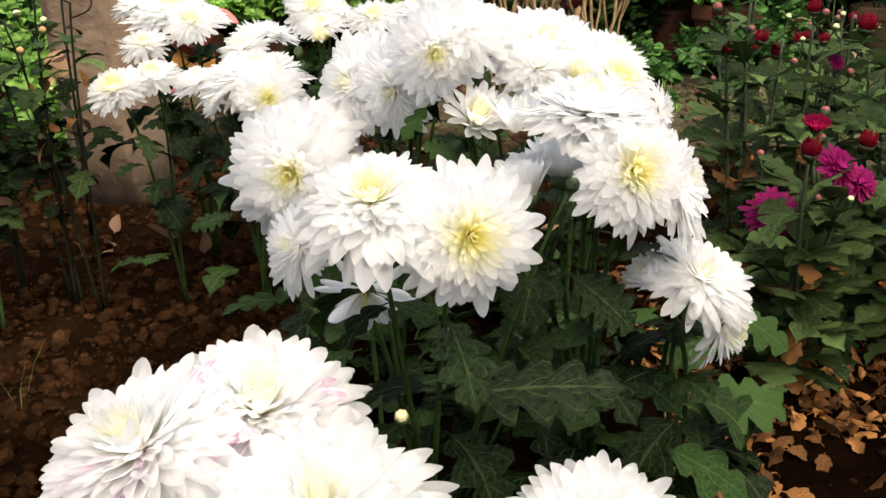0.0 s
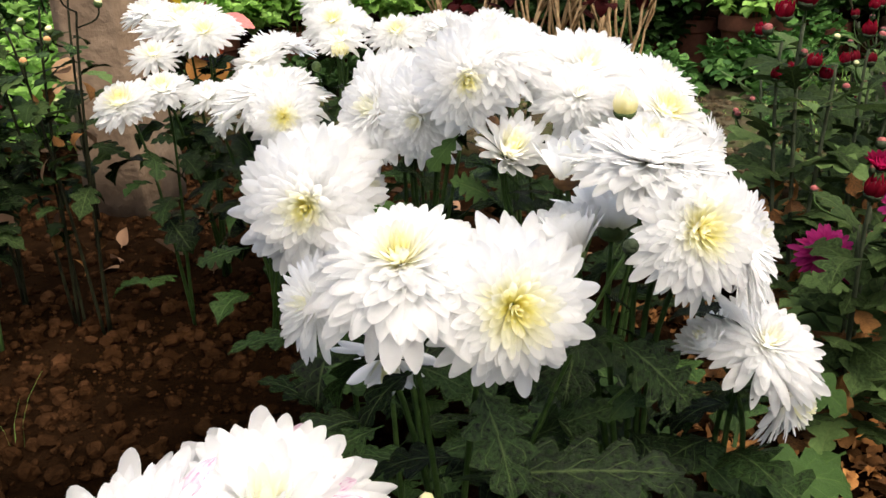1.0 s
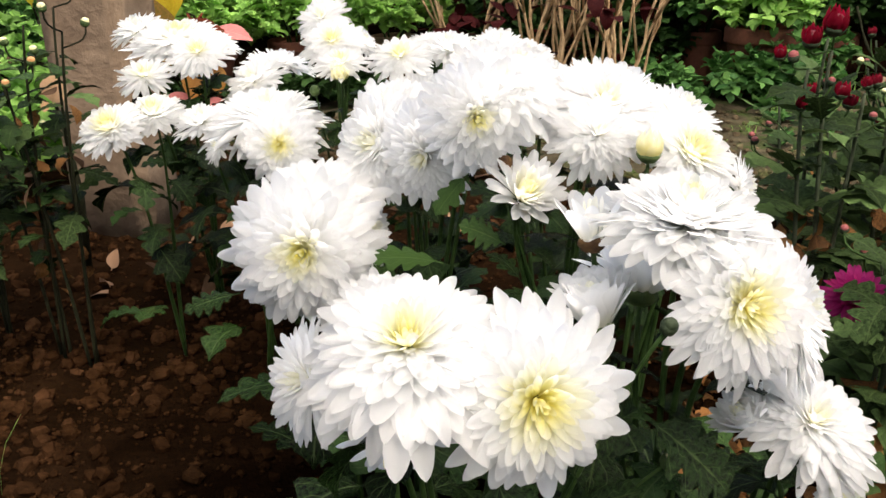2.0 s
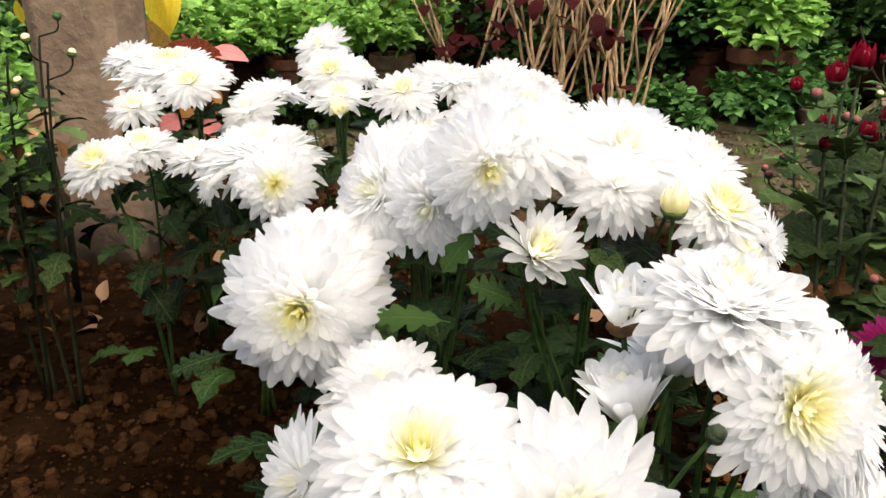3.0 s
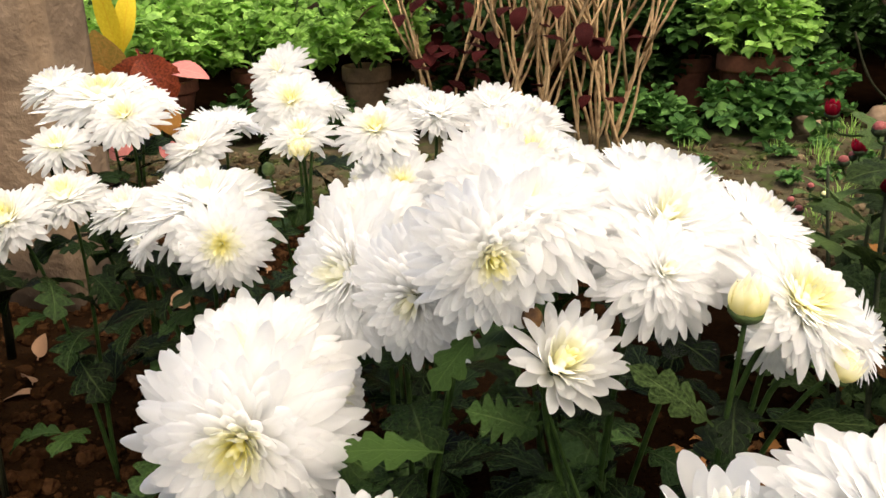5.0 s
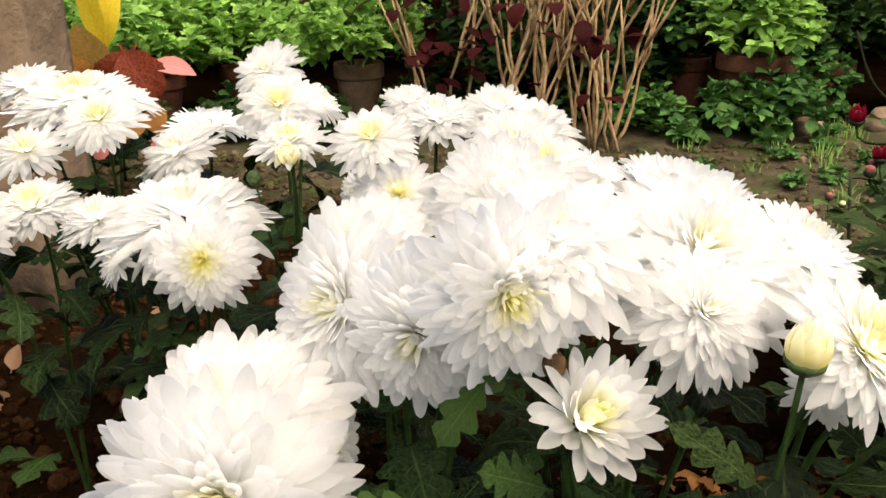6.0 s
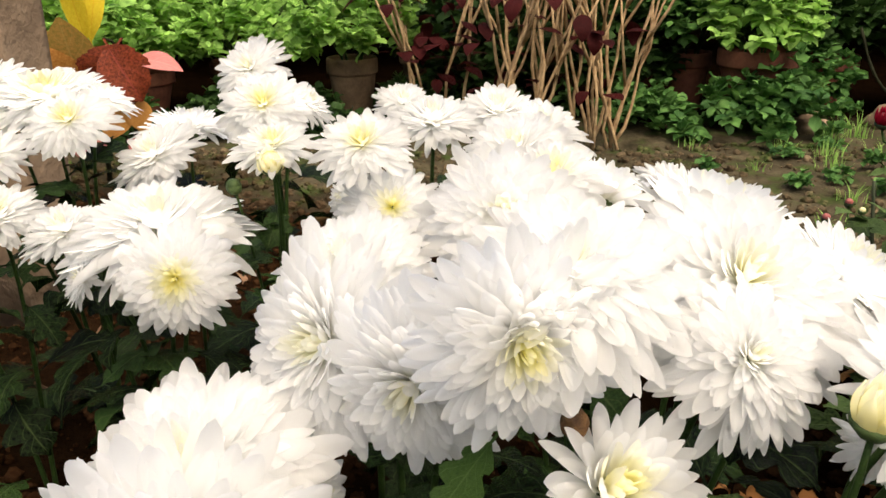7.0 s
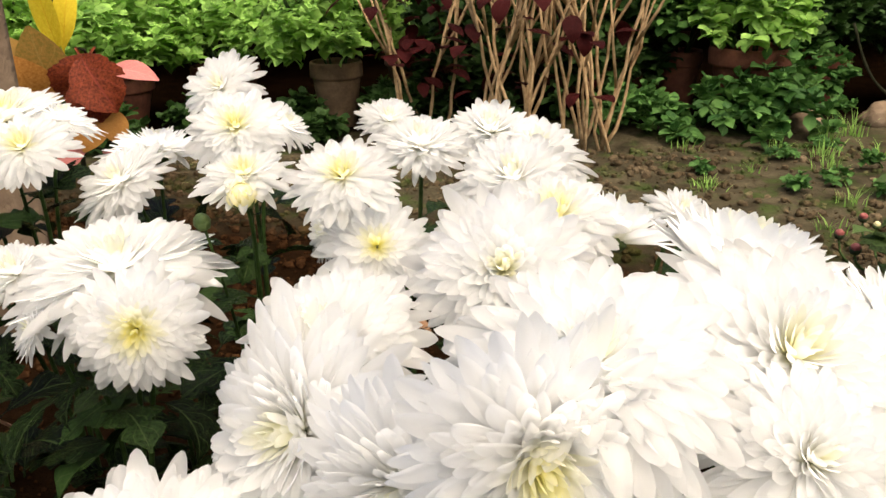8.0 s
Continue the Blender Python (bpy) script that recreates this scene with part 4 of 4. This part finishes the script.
# ---------------------------------------------------------------- dark plants on the other side
def dark_mum(x, y, height, label, stalks, rng, leafy=26):
    p = plant("chrysanthemum_plant", x, y, label, MUM, "dark chrysanthemums in bud")
    LEAF_REACH[p.name] = 0.66
    for k in range(stalks):
        a = 360 * k / stalks + rng.uniform(-40, 40)
        out = rng.uniform(0.01, 0.08)
        top = Vector((x + out * math.sin(radians(a)), y + out * math.cos(radians(a)), height * rng.uniform(0.75, 1.05)))
        pts = stem_to(p, top, heading(a, 75), rng, leafy, (0.04, 0.075), GREY_LEAVES if k % 3 == 1 else MUM_LEAVES, 0.0019, material=STEM_DARK, lean=(-15, 40))
        for j in range(2):
            b = rng.uniform(0, 360)
            q = pts[rng.randint(0, 3)]
            tip = q + heading(b, 40) * rng.uniform(0.03, 0.05)
            part("stem", tube([v - p.location for v in bezier(tip, tip - Vector((0, 0, 0.02)), q + heading(b, 20) * 0.02, q, 5)], [0.0012] * 6, 5), STEM_DARK, p)
            small_bud(p, tip.x, tip.y, tip.z + 0.004, 0.011, b, 70, rng.choice([BUD_CREAM, BUD_APRICOT, CALYX]), stem=False)
        leaves_on(p, pts, rng, 3, (0.025, 0.04), TAN_LEAVES + DRY_LEAVES, 0.2, 0.8, "dry_leaf", (-70, -20))
    return p


BUD_APRICOT = plain("bud_apricot", [(0.3, (0.55, 0.24, 0.08)), (0.75, (0.70, 0.42, 0.20))], 90, 0.5)
rng = random.Random(33)
dark_mum(-0.70, 1.30, 0.47, "leafy dark chrysanthemum with green buds before the post", 4, rng)
dark_mum(-0.53, 1.20, 0.52, "slender dark-stemmed chrysanthemum with tight green buds", 3, rng, 11)
dark_mum(-0.58, 1.22, 0.46, "dark-leaved chrysanthemum with apricot buds over soil", 3, rng, 10)
p = dark_mum(-0.66, 1.12, 0.40, "dark-leaved chrysanthemum with maroon blooms", 3, rng)
flower(p, -0.615, 1.12, 0.365, 0.055, 150, 30, MAROON, 50, seed=70, leaves=3)
dark_mum(-0.78, 1.35, 0.42, "dark-leaved chrysanthemum with small buds", 4, rng)

# ---------------------------------------------------------------- fallen leaves
LEAF_LITTER = leaf_material("leaf_litter", (0.007, 0.003, 0.001), (0.38, 0.165, 0.050), (0.24, 0.11, 0.040), 0.8, 0.1, True, spread=2.6)
LITTER_LEAVES = [leaf_mesh(LEAF_LITTER, 0.6, 2 + k % 2, 120 - 40 * k, 0.6 - 0.3 * k, 160 + k, 7, 3, 0.4) for k in range(4)]
rng = random.Random(12)
bits = []
for k in range(3000):
    x, y, s = rng.uniform(0.24, 0.80), rng.uniform(0.66, 1.24), rng.uniform(0.010, 0.030)
    heap = 0.5 + noise.noise(Vector((x * 9, y * 9, 2)))
    if heap < 0.34 + max(0.0, 2.2 * (0.83 - y)):
        continue
    turn = Euler([rng.uniform(-0.9, 0.9), rng.uniform(-0.9, 0.9), rng.uniform(0, 6.28)]).to_matrix().to_4x4()
    bits.append((rng.choice(LITTER_LEAVES), Matrix.Translation((x, y, ground_height(x, y) + rng.uniform(0.002, 0.006 + 0.022 * heap))) @ turn @ Matrix.Diagonal((s, s, s, 1))))
tagged(new("leaf_litter", joined("leaf_litter", bits)), "crumbled dry orange-brown leaf litter lying on dark soil", "leaf litter", kind="stuff")

rng = random.Random(9)
for k in range(290):
    if k < 266:
        x, y, meshes, text = rng.uniform(0.27, 0.78), 0.66 + 0.54 * rng.random() ** 0.6, DRY_LEAVES, "curled dry orange-brown leaf fallen on soil"
    elif k < 282:
        x, y, meshes, text = rng.uniform(-0.75, -0.25), rng.uniform(1.35, 2.1), TAN_LEAVES, "pale tan fallen leaf lying on soil"
    else:
        x, y, meshes, text = rng.uniform(-0.2, 0.3), rng.uniform(1.4, 2.2), TAN_LEAVES, "pale tan fallen leaf lying on soil"
    s = rng.uniform(0.018, 0.044) if k < 266 else rng.uniform(0.04, 0.08)
    ob = new("fallen_leaf", rng.choice(meshes))
    ob.matrix_basis = Matrix.Translation((x, y, ground_height(x, y) + 0.008)) @ pose(0, 0, 0, rng.uniform(-45, 45), rng.uniform(-60, 60), rng.uniform(0, 360)) @ Matrix.Diagonal((s, s, s, 1))
    tagged(ob, text, "leaf", "fallen leaves")


# ---------------------------------------------------------------- potted plants at the back
def pot_parts(owner, top_r, height, material):
    """A flower pot with a thick rolled rim, hollow, filled with earth."""
    b, t = top_r * 0.66, top_r
    prof = [(b * 0.9, 0.0), (b, 0.006), (t * 0.90, height * 0.74), (t * 0.91, height * 0.76), (t * 0.99, height * 0.77), (t, height * 0.80), (t, height * 0.97), (t * 0.97, height), (t * 0.90, height), (t * 0.87, height * 0.96), (t * 0.84, height * 0.82)]
    part("pot", lathe(prof, 28), material, owner)
    part("earth", lathe([(t * 0.8, height * 0.80), (t * 0.845, height * 0.84), (t * 0.5, height * 0.86), (t * 0.1, height * 0.87)], 18), SOIL, owner)


def whorls(rng, count, radius, z0, z1, size, spread=1.0):
    """Leafy shoots: thin stalks with rosettes of blunt leaves; all leaves in one mesh, with UVs."""
    verts, faces, uvs = [], [], []
    for k in range(count):
        a, q = rng.uniform(0, 6.283), math.sqrt(rng.random())
        top = Vector((q * radius * math.cos(a), q * radius * math.sin(a), z1 - (z1 - z0) * 0.55 * q ** 2 * spread - rng.uniform(0, 0.35) * (z1 - z0)))
        for level in range(4):
            c = top.lerp(Vector((0.4 * top.x, 0.4 * top.y, z0)), 0.15 * level) + Vector((rng.uniform(-0.01, 0.01), rng.uniform(-0.01, 0.01), 0))
            m = rng.randint(3, 5)
            tilt = (42, 22, 4, -12)[level] + rng.uniform(-22, 22)
            for j in range(m):
                ang = 360 / m * j + 37 * level + rng.uniform(-30, 30)
                d = heading(ang, tilt + rng.uniform(-28, 28))
                s = size * rng.uniform(0.45, 0.95) * (0.7, 1.0, 1.1, 1.0)[level]
                side = d.cross(Vector((0, 0, 1))).normalized()
                up = side.cross(d)
                n0 = len(verts)
                twist = rng.uniform(-0.22, 0.22)
                for u, w, h in ((0.0, 0.05, 0.0), (0.30, 0.30, 0.06), (0.68, 0.36, 0.04), (1.0, 0.06, -0.10)):
                    for v in (-1, 0, 1):
                        verts.append(c + d * (u * s) + side * (v * w * s) + up * ((h + (0.09 + twist * v if v else 0.0)) * s))
                        uvs.append((u, (v + 1) / 2))
                for i in range(3):
                    for v in range(2):
                        b = n0 + i * 3 + v
                        faces.append((b, b + 1, b + 4, b + 3))
    return verts, faces, uvs


def stuff_mesh(name, data, material):
    verts, faces, uvs = data
    me = bpy.data.meshes.new(name)
    me.from_pydata(verts, [], faces)
    layer = me.uv_layers.new(name="UVMap")
    for loop in me.loops:
        layer.data[loop.index].uv = uvs[loop.vertex_index]
    for p in me.polygons:
        p.use_smooth = True
    me.materials.append(material)
    return me


def potted_plant(x, y, top_r, height, material, leaf, rng, count, radius, rise, size, label):
    ob = new("potted_plant")
    ob.location = (x, y, ground_height(x, y) - 0.004)
    pot_parts(ob, top_r, height, material)
    for k in range(7):
        a = rng.uniform(0, 6.283)
        foot = Vector((0.3 * top_r * math.cos(a), 0.3 * top_r * math.sin(a), height * 0.82))
        tip = Vector((radius * 0.6 * math.cos(a), radius * 0.6 * math.sin(a), height + rise * rng.uniform(0.5, 0.85)))
        part("stem", tube(bezier(foot, foot + Vector((0, 0, 0.08)), tip - Vector((0, 0, 0.06)), tip, 6), [0.004] * 7, 5), STEM_GREEN, ob)
    part("foliage", stuff_mesh("foliage", whorls(rng, count, radius, height * 1.0, height + rise, size, 1.1), leaf), None, ob)["kind"] = "stuff"
    return tagged(ob, label, "potted plant", "potted plants along the back")


rng = random.Random(44)
FRESH = "potted plant with fresh green leaves in a terracotta pot"
for x, y, r, h, mat, leaf, n, rad, rise, size, text in (
    (1.105, 3.22, 0.130, 0.232, TERRACOTTA, LEAF_FRESH, 90, 0.22, 0.40, 0.056, FRESH),
    (0.950, 3.44, 0.078, 0.205, TERRACOTTA, LEAF_MID, 90, 0.25, 0.38, 0.056, FRESH),
    (1.42, 3.45, 0.135, 0.20, TERRACOTTA, LEAF_HEDGE, 75, 0.26, 0.36, 0.060, FRESH),
    (1.75, 3.30, 0.135, 0.20, POT_OLD, LEAF_HEDGE, 110, 0.28, 0.38, 0.048, "dark leafy potted plant in an old pot"),
    (-0.22, 3.30, 0.085, 0.215, POT_OLD, LEAF_FRESH, 90, 0.25, 0.38, 0.056, "green leafy potted plant in an old clay pot"),
    (-0.62, 3.55, 0.120, 0.18, TERRACOTTA, LEAF_FRESH, 120, 0.29, 0.38, 0.056, FRESH),
    (-0.95, 3.40, 0.120, 0.18, TERRACOTTA, LEAF_FRESH, 115, 0.29, 0.38, 0.056, FRESH),
    (-1.35, 3.50, 0.120, 0.18, POT_OLD, LEAF_FRESH, 115, 0.29, 0.40, 0.056, "fresh green potted plant in an old pot"),
    (0.45, 3.75, 0.120, 0.18, POT_OLD, LEAF_MID, 110, 0.28, 0.38, 0.050, "green leafy potted plant in an old clay pot"),
    (0.05, 3.80, 0.120, 0.18, POT_OLD, LEAF_HEDGE, 110, 0.28, 0.38, 0.050, "dark leafy potted plant in an old pot"),
    (-1.75, 3.3, 0.120, 0.18, POT_OLD, LEAF_MID, 110, 0.28, 0.38, 0.050, "green leafy potted plant in an old clay pot"),
):
    potted_plant(x, y, r, h, mat, leaf, rng, n, rad, rise, size, text)


def creeper(x, y, radius, height, leaf, count, size, rng, label):
    ob = new("creeping_plant", stuff_mesh("creeping_plant", whorls(rng, count, radius, 0.0, height, size), leaf))
    ob.location = (x, y, ground_height(x, y) + 0.005)
    return tagged(ob, label, "plant", kind="stuff")


creeper(0.95, 2.98, 0.22, 0.17, LEAF_MID, 22, 0.066, rng, "low green leafy plant creeping over soil before the pots")
creeper(1.14, 3.02, 0.16, 0.19, LEAF_MID, 16, 0.062, rng, "low green leafy plant creeping over soil")
creeper(1.10, 3.06, 0.13, 0.28, LEAF_MID, 9, 0.062, rng, "thin green sprigs rising before the clay pot")
creeper(0.70, 3.15, 0.16, 0.16, LEAF_MID, 30, 0.045, rng, "low green leafy plant among the canes")
# Added foliage; its dark leaves keep the strip below the pots dark.
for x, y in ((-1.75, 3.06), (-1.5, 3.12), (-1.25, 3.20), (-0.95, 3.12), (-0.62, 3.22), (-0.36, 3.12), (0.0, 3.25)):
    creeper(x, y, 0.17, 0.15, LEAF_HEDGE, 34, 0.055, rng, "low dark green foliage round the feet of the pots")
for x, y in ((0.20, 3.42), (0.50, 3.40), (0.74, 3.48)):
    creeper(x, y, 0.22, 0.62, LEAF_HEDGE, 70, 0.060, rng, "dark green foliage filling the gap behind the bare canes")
creeper(1.28, 3.22, 0.18, 0.30, LEAF_MID, 24, 0.055, rng, "green leafy plant between the pots")

for x, y, h in ((-1.02, 2.10, 0.40), (-1.22, 1.95, 0.34), (-1.12, 2.35, 0.46)):
    creeper(x, y, 0.16, h, LEAF_FRESH, 34, 0.055, rng, "bright green leafy plant growing beyond the post")

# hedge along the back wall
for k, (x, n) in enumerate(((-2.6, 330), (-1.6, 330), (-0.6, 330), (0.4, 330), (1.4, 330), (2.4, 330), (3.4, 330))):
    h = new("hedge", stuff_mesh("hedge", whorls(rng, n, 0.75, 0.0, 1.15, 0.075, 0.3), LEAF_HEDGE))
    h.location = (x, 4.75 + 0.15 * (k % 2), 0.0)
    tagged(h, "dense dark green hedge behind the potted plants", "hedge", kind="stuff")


# ---------------------------------------------------------------- shrub of bare canes with maroon leaves
def cane_shrub(x, y, canes, leaves, rng, label):
    ob = new("shrub")
    ob.location = (x, y, ground_height(x, y))
    tagged(ob, label, "shrub")
    for k in range(canes):
        a, lean = rng.choice((75, 100, 260, 285)) + rng.uniform(-35, 35), rng.uniform(72, 89)
        d = heading(a, lean)
        foot = Vector((rng.choice((-0.06, 0.0, 0.06)) + rng.uniform(-0.018, 0.018), rng.uniform(-0.05, 0.05), -0.01))
        length = rng.uniform(0.55, 0.8)
        bend = Vector((rng.uniform(-0.05, 0.05), rng.uniform(-0.04, 0.04), 0))
        pts = bezier(foot, foot + d * length * 0.33 + bend, foot + d * length * 0.66 - bend, foot + d * length, 9)
        for i in range(1, 10):
            pts[i] = pts[i] + Vector((rng.uniform(-0.009, 0.009), rng.uniform(-0.009, 0.009), 0))
        cane = part("cane", tube(pts, [0.0056 - 0.0026 * i / 9 + rng.uniform(-0.0006, 0.0006) for i in range(10)], 7), CANE, ob)
        for j in range(2):
            q = pts[rng.randint(3, 6)]
            d2 = (d + heading(rng.uniform(0, 360), 10) * 0.45).normalized()
            part("twig", tube([q, q + d2 * 0.12, q + d2 * 0.25 + Vector((0, 0, 0.03))], [0.005, 0.004, 0.0025], 6), CANE, cane)
    for k in range(leaves):
        a = rng.uniform(0, 360)
        c = heading(a, 0) * rng.uniform(0.02, 0.26) + Vector((0, 0, rng.uniform(0.14, 0.62)))
        s = rng.uniform(0.06, 0.11)
        part("leaf", rng.choice(MAROON_LEAVES), None, ob, "", Matrix.Translation(c) @ frame_of(heading(a + rng.uniform(-60, 60), rng.uniform(-40, 30)), (0, 0, 1)) @ Matrix.Diagonal((s, s, s, 1)))
    return ob


rng = random.Random(55)
cane_shrub(0.27, 2.95, 15, 40, rng, "shrub of bare tan canes with dark maroon leaves")
cane_shrub(0.51, 2.95, 14, 14, rng, "shrub of bare pale brown canes")
cane_shrub(0.05, 3.15, 5, 110, rng, "shrub with dark maroon leaves on thin canes")


# ---------------------------------------------------------------- croton and coloured leaves by the post
def broad_leaves(name, x, y, label, stem_top, leaves):
    """A plant of single broad leaves, each from its stalk's foot to its tip, its face turned to the bed."""
    ob = new(name)
    ob.location = (x, y, ground_height(x, y))
    tagged(ob, label, "plant")
    top = Vector((0, 0, stem_top))
    part("stem", tube([Vector((0, 0, -0.01)), Vector((0.01, 0, stem_top * 0.5)), top], [0.007, 0.006, 0.004], 7), STEM_DARK, ob)
    for meshes, k, foot, tip, width, face in leaves:
        placed_leaf(ob, foot, tip, width, meshes, k, face)
        a = Vector(foot) - ob.location
        start = Vector((0, 0, min(stem_top, max(0.05, a.z - 0.04))))
        part("stalk", tube([start, start.lerp(a, 0.5) + Vector((0, 0, 0.012)), a], [0.0035, 0.003, 0.0025], 6), STEM_DARK, ob)
    return ob


FRONT = (0.1, -1.0, 0.35)
broad_leaves("croton", -0.81, 2.61, "croton with one upright yellow leaf with orange veins", 0.34,
             [(CROTON_LEAVES, 0, (-0.808, 2.60, 0.33), (-0.830, 2.60, 0.56), 0.65, FRONT), (CROTON_LEAVES, 1, (-0.806, 2.61, 0.34), (-0.760, 2.62, 0.53), 0.8, FRONT),
              (OLIVE_LEAVES, 0, (-0.820, 2.58, 0.22), (-0.842, 2.55, 0.43), 1.1, FRONT), (OLIVE_LEAVES, 1, (-0.830, 2.58, 0.20), (-0.900, 2.54, 0.40), 1.1, FRONT),
              (ORANGE_LEAVES, 0, (-0.850, 2.57, 0.22), (-0.885, 2.50, 0.36), 1.2, FRONT)])
broad_leaves("coleus", -0.68, 2.44, "plant with broad rust-red, orange and pink leaves", 0.36,
             [(RUST_LEAVES, 0, (-0.700, 2.40, 0.385), (-0.615, 2.34, 0.255), 1.0, FRONT), (RUST_LEAVES, 1, (-0.660, 2.40, 0.385), (-0.735, 2.35, 0.265), 1.0, FRONT),
              (RUST_LEAVES, 0, (-0.685, 2.42, 0.36), (-0.66, 2.36, 0.23), 1.1, FRONT), (ORANGE_LEAVES, 0, (-0.671, 2.40, 0.264), (-0.705, 2.35, 0.170), 1.1, FRONT),
              (ORANGE_LEAVES, 1, (-0.650, 2.40, 0.262), (-0.625, 2.35, 0.185), 1.0, FRONT), (PINK_LEAVES, 0, (-0.655, 2.40, 0.332), (-0.525, 2.35, 0.336), 0.75, (0, -0.6, 0.8)),
              (PINK_LEAVES, 1, (-0.700, 2.40, 0.171), (-0.810, 2.35, 0.140), 0.9, FRONT), (PINK_LEAVES, 0, (-0.68, 2.40, 0.16), (-0.60, 2.34, 0.13), 0.9, FRONT)])


broad_leaves("coleus", -0.689, 1.57, "slender plant with pale apricot leaves beside the post", 0.292,
             [(PEACH_LEAVES, 0, (-0.689, 1.55, 0.312), (-0.663, 1.53, 0.367), 1.0, FRONT), (PEACH_LEAVES, 1, (-0.689, 1.55, 0.312), (-0.718, 1.55, 0.306), 0.9, FRONT)])
broad_leaves("croton", -1.199, 2.62, "croton with a short yellow leaf behind the post", 0.372,
             [(CROTON_LEAVES, 0, (-1.199, 2.60, 0.392), (-1.189, 2.58, 0.471), 1.0, FRONT)])


# ---------------------------------------------------------------- path: stones, grass and weeds
def grass_tuft(x, y, count, height, spread, rng, label, leaf=None):
    verts, faces, uvs = [], [], []
    for k in range(count):
        a = rng.uniform(0, 360)
        foot = heading(a, 0) * rng.uniform(0, spread)
        d, h = heading(a + rng.uniform(-50, 50), 0), height * rng.uniform(0.5, 1.0)
        side = Vector((-d.y, d.x, 0)) * rng.uniform(0.0012, 0.0024)
        lean = rng.uniform(0.15, 0.8)
        n0 = len(verts)
        for i in range(4):
            u = i / 3
            c = foot + d * (h * lean * u * u) + Vector((0, 0, h * (u - 0.25 * lean * u * u)))
            for v in (-1, 1):
                verts.append(c + side * v * (1 - 0.85 * u))
                uvs.append((u, (v + 1) / 2))
        faces += [(n0 + 2 * i, n0 + 2 * i + 1, n0 + 2 * i + 3, n0 + 2 * i + 2) for i in range(3)]
    ob = new("grass_tuft", stuff_mesh("grass_tuft", (verts, faces, uvs), leaf or LEAF_FRESH))
    ob.location = (x, y, ground_height(x, y) - 0.003)
    return tagged(ob, label, "grass", kind="stuff")


def stone(x, y, size, seed, label):
    bm = bmesh.new()
    bmesh.ops.create_icosphere(bm, subdivisions=3, radius=1.0)
    for v in bm.verts:
        v.co *= 1 + 0.30 * noise.noise(v.co * 1.3 + Vector((seed, 0, 0))) + 0.08 * noise.noise(v.co * 5)
        v.co = Vector((v.co.x * size, v.co.y * size * 0.8, v.co.z * size * 0.75))
    ob = part("stone", bm, POST, None)
    ob.location = (x, y, ground_height(x, y) + size * 0.4)
    return tagged(ob, label, "stone")


rng = random.Random(77)
stone(1.225, 3.04, 0.055, 3, "rounded brown stone on the soil before the pots")
stone(1.50, 3.10, 0.060, 8, "rough brown stone lying on the path")
for x, y, n, h in ((1.34, 2.98, 34, 0.10), (1.27, 2.70, 20, 0.06), (1.08, 2.60, 22, 0.05), (1.20, 2.40, 26, 0.06), (0.98, 2.30, 20, 0.05), (1.36, 2.55, 26, 0.06), (1.05, 2.85, 18, 0.05), (1.18, 2.15, 24, 0.05),
                   (1.42, 2.80, 22, 0.07), (0.88, 2.62, 16, 0.04), (1.30, 2.30, 22, 0.05), (0.78, 2.85, 16, 0.05), (0.70, 2.45, 26, 0.05), (1.12, 2.72, 28, 0.06), (1.00, 2.05, 24, 0.05), (0.85, 2.15, 20, 0.04), (1.22, 2.90, 30, 0.08), (0.60, 2.20, 18, 0.04), (1.45, 2.45, 26, 0.06), (-0.525, 0.90, 3, 0.11)):
    grass_tuft(x, y, n, h, 0.05 if x > 0 else 0.012, rng, "thin green grass tuft growing from the soil")
for x, y, r in ((1.50, 2.92, 0.07), (1.16, 2.55, 0.04), (1.30, 2.48, 0.045), (1.40, 2.35, 0.05), (1.02, 2.45, 0.035), (1.24, 2.22, 0.04), (1.10, 2.35, 0.05), (0.90, 2.40, 0.04), (1.36, 2.66, 0.06), (1.18, 2.80, 0.05), (1.44, 2.60, 0.05), (0.76, 2.60, 0.04), (1.00, 2.70, 0.04), (1.30, 2.10, 0.05)):
    creeper(x, y, r, 0.04, LEAF_MID, 5, 0.026, rng, "small bright green weed growing on the path")
root = part("vine_root", tube(bezier(Vector((1.42, 3.20, 0.30)), Vector((1.46, 3.16, 0.16)), Vector((1.44, 3.10, 0.06)), Vector((1.72, 3.02, 0.01)), 14), [0.0045 + 0.001 * math.sin(k * 1.7) for k in range(15)], 7), STEM_DARK, None)
tagged(root, "bare crooked dark vine trailing over the soil", "vine")
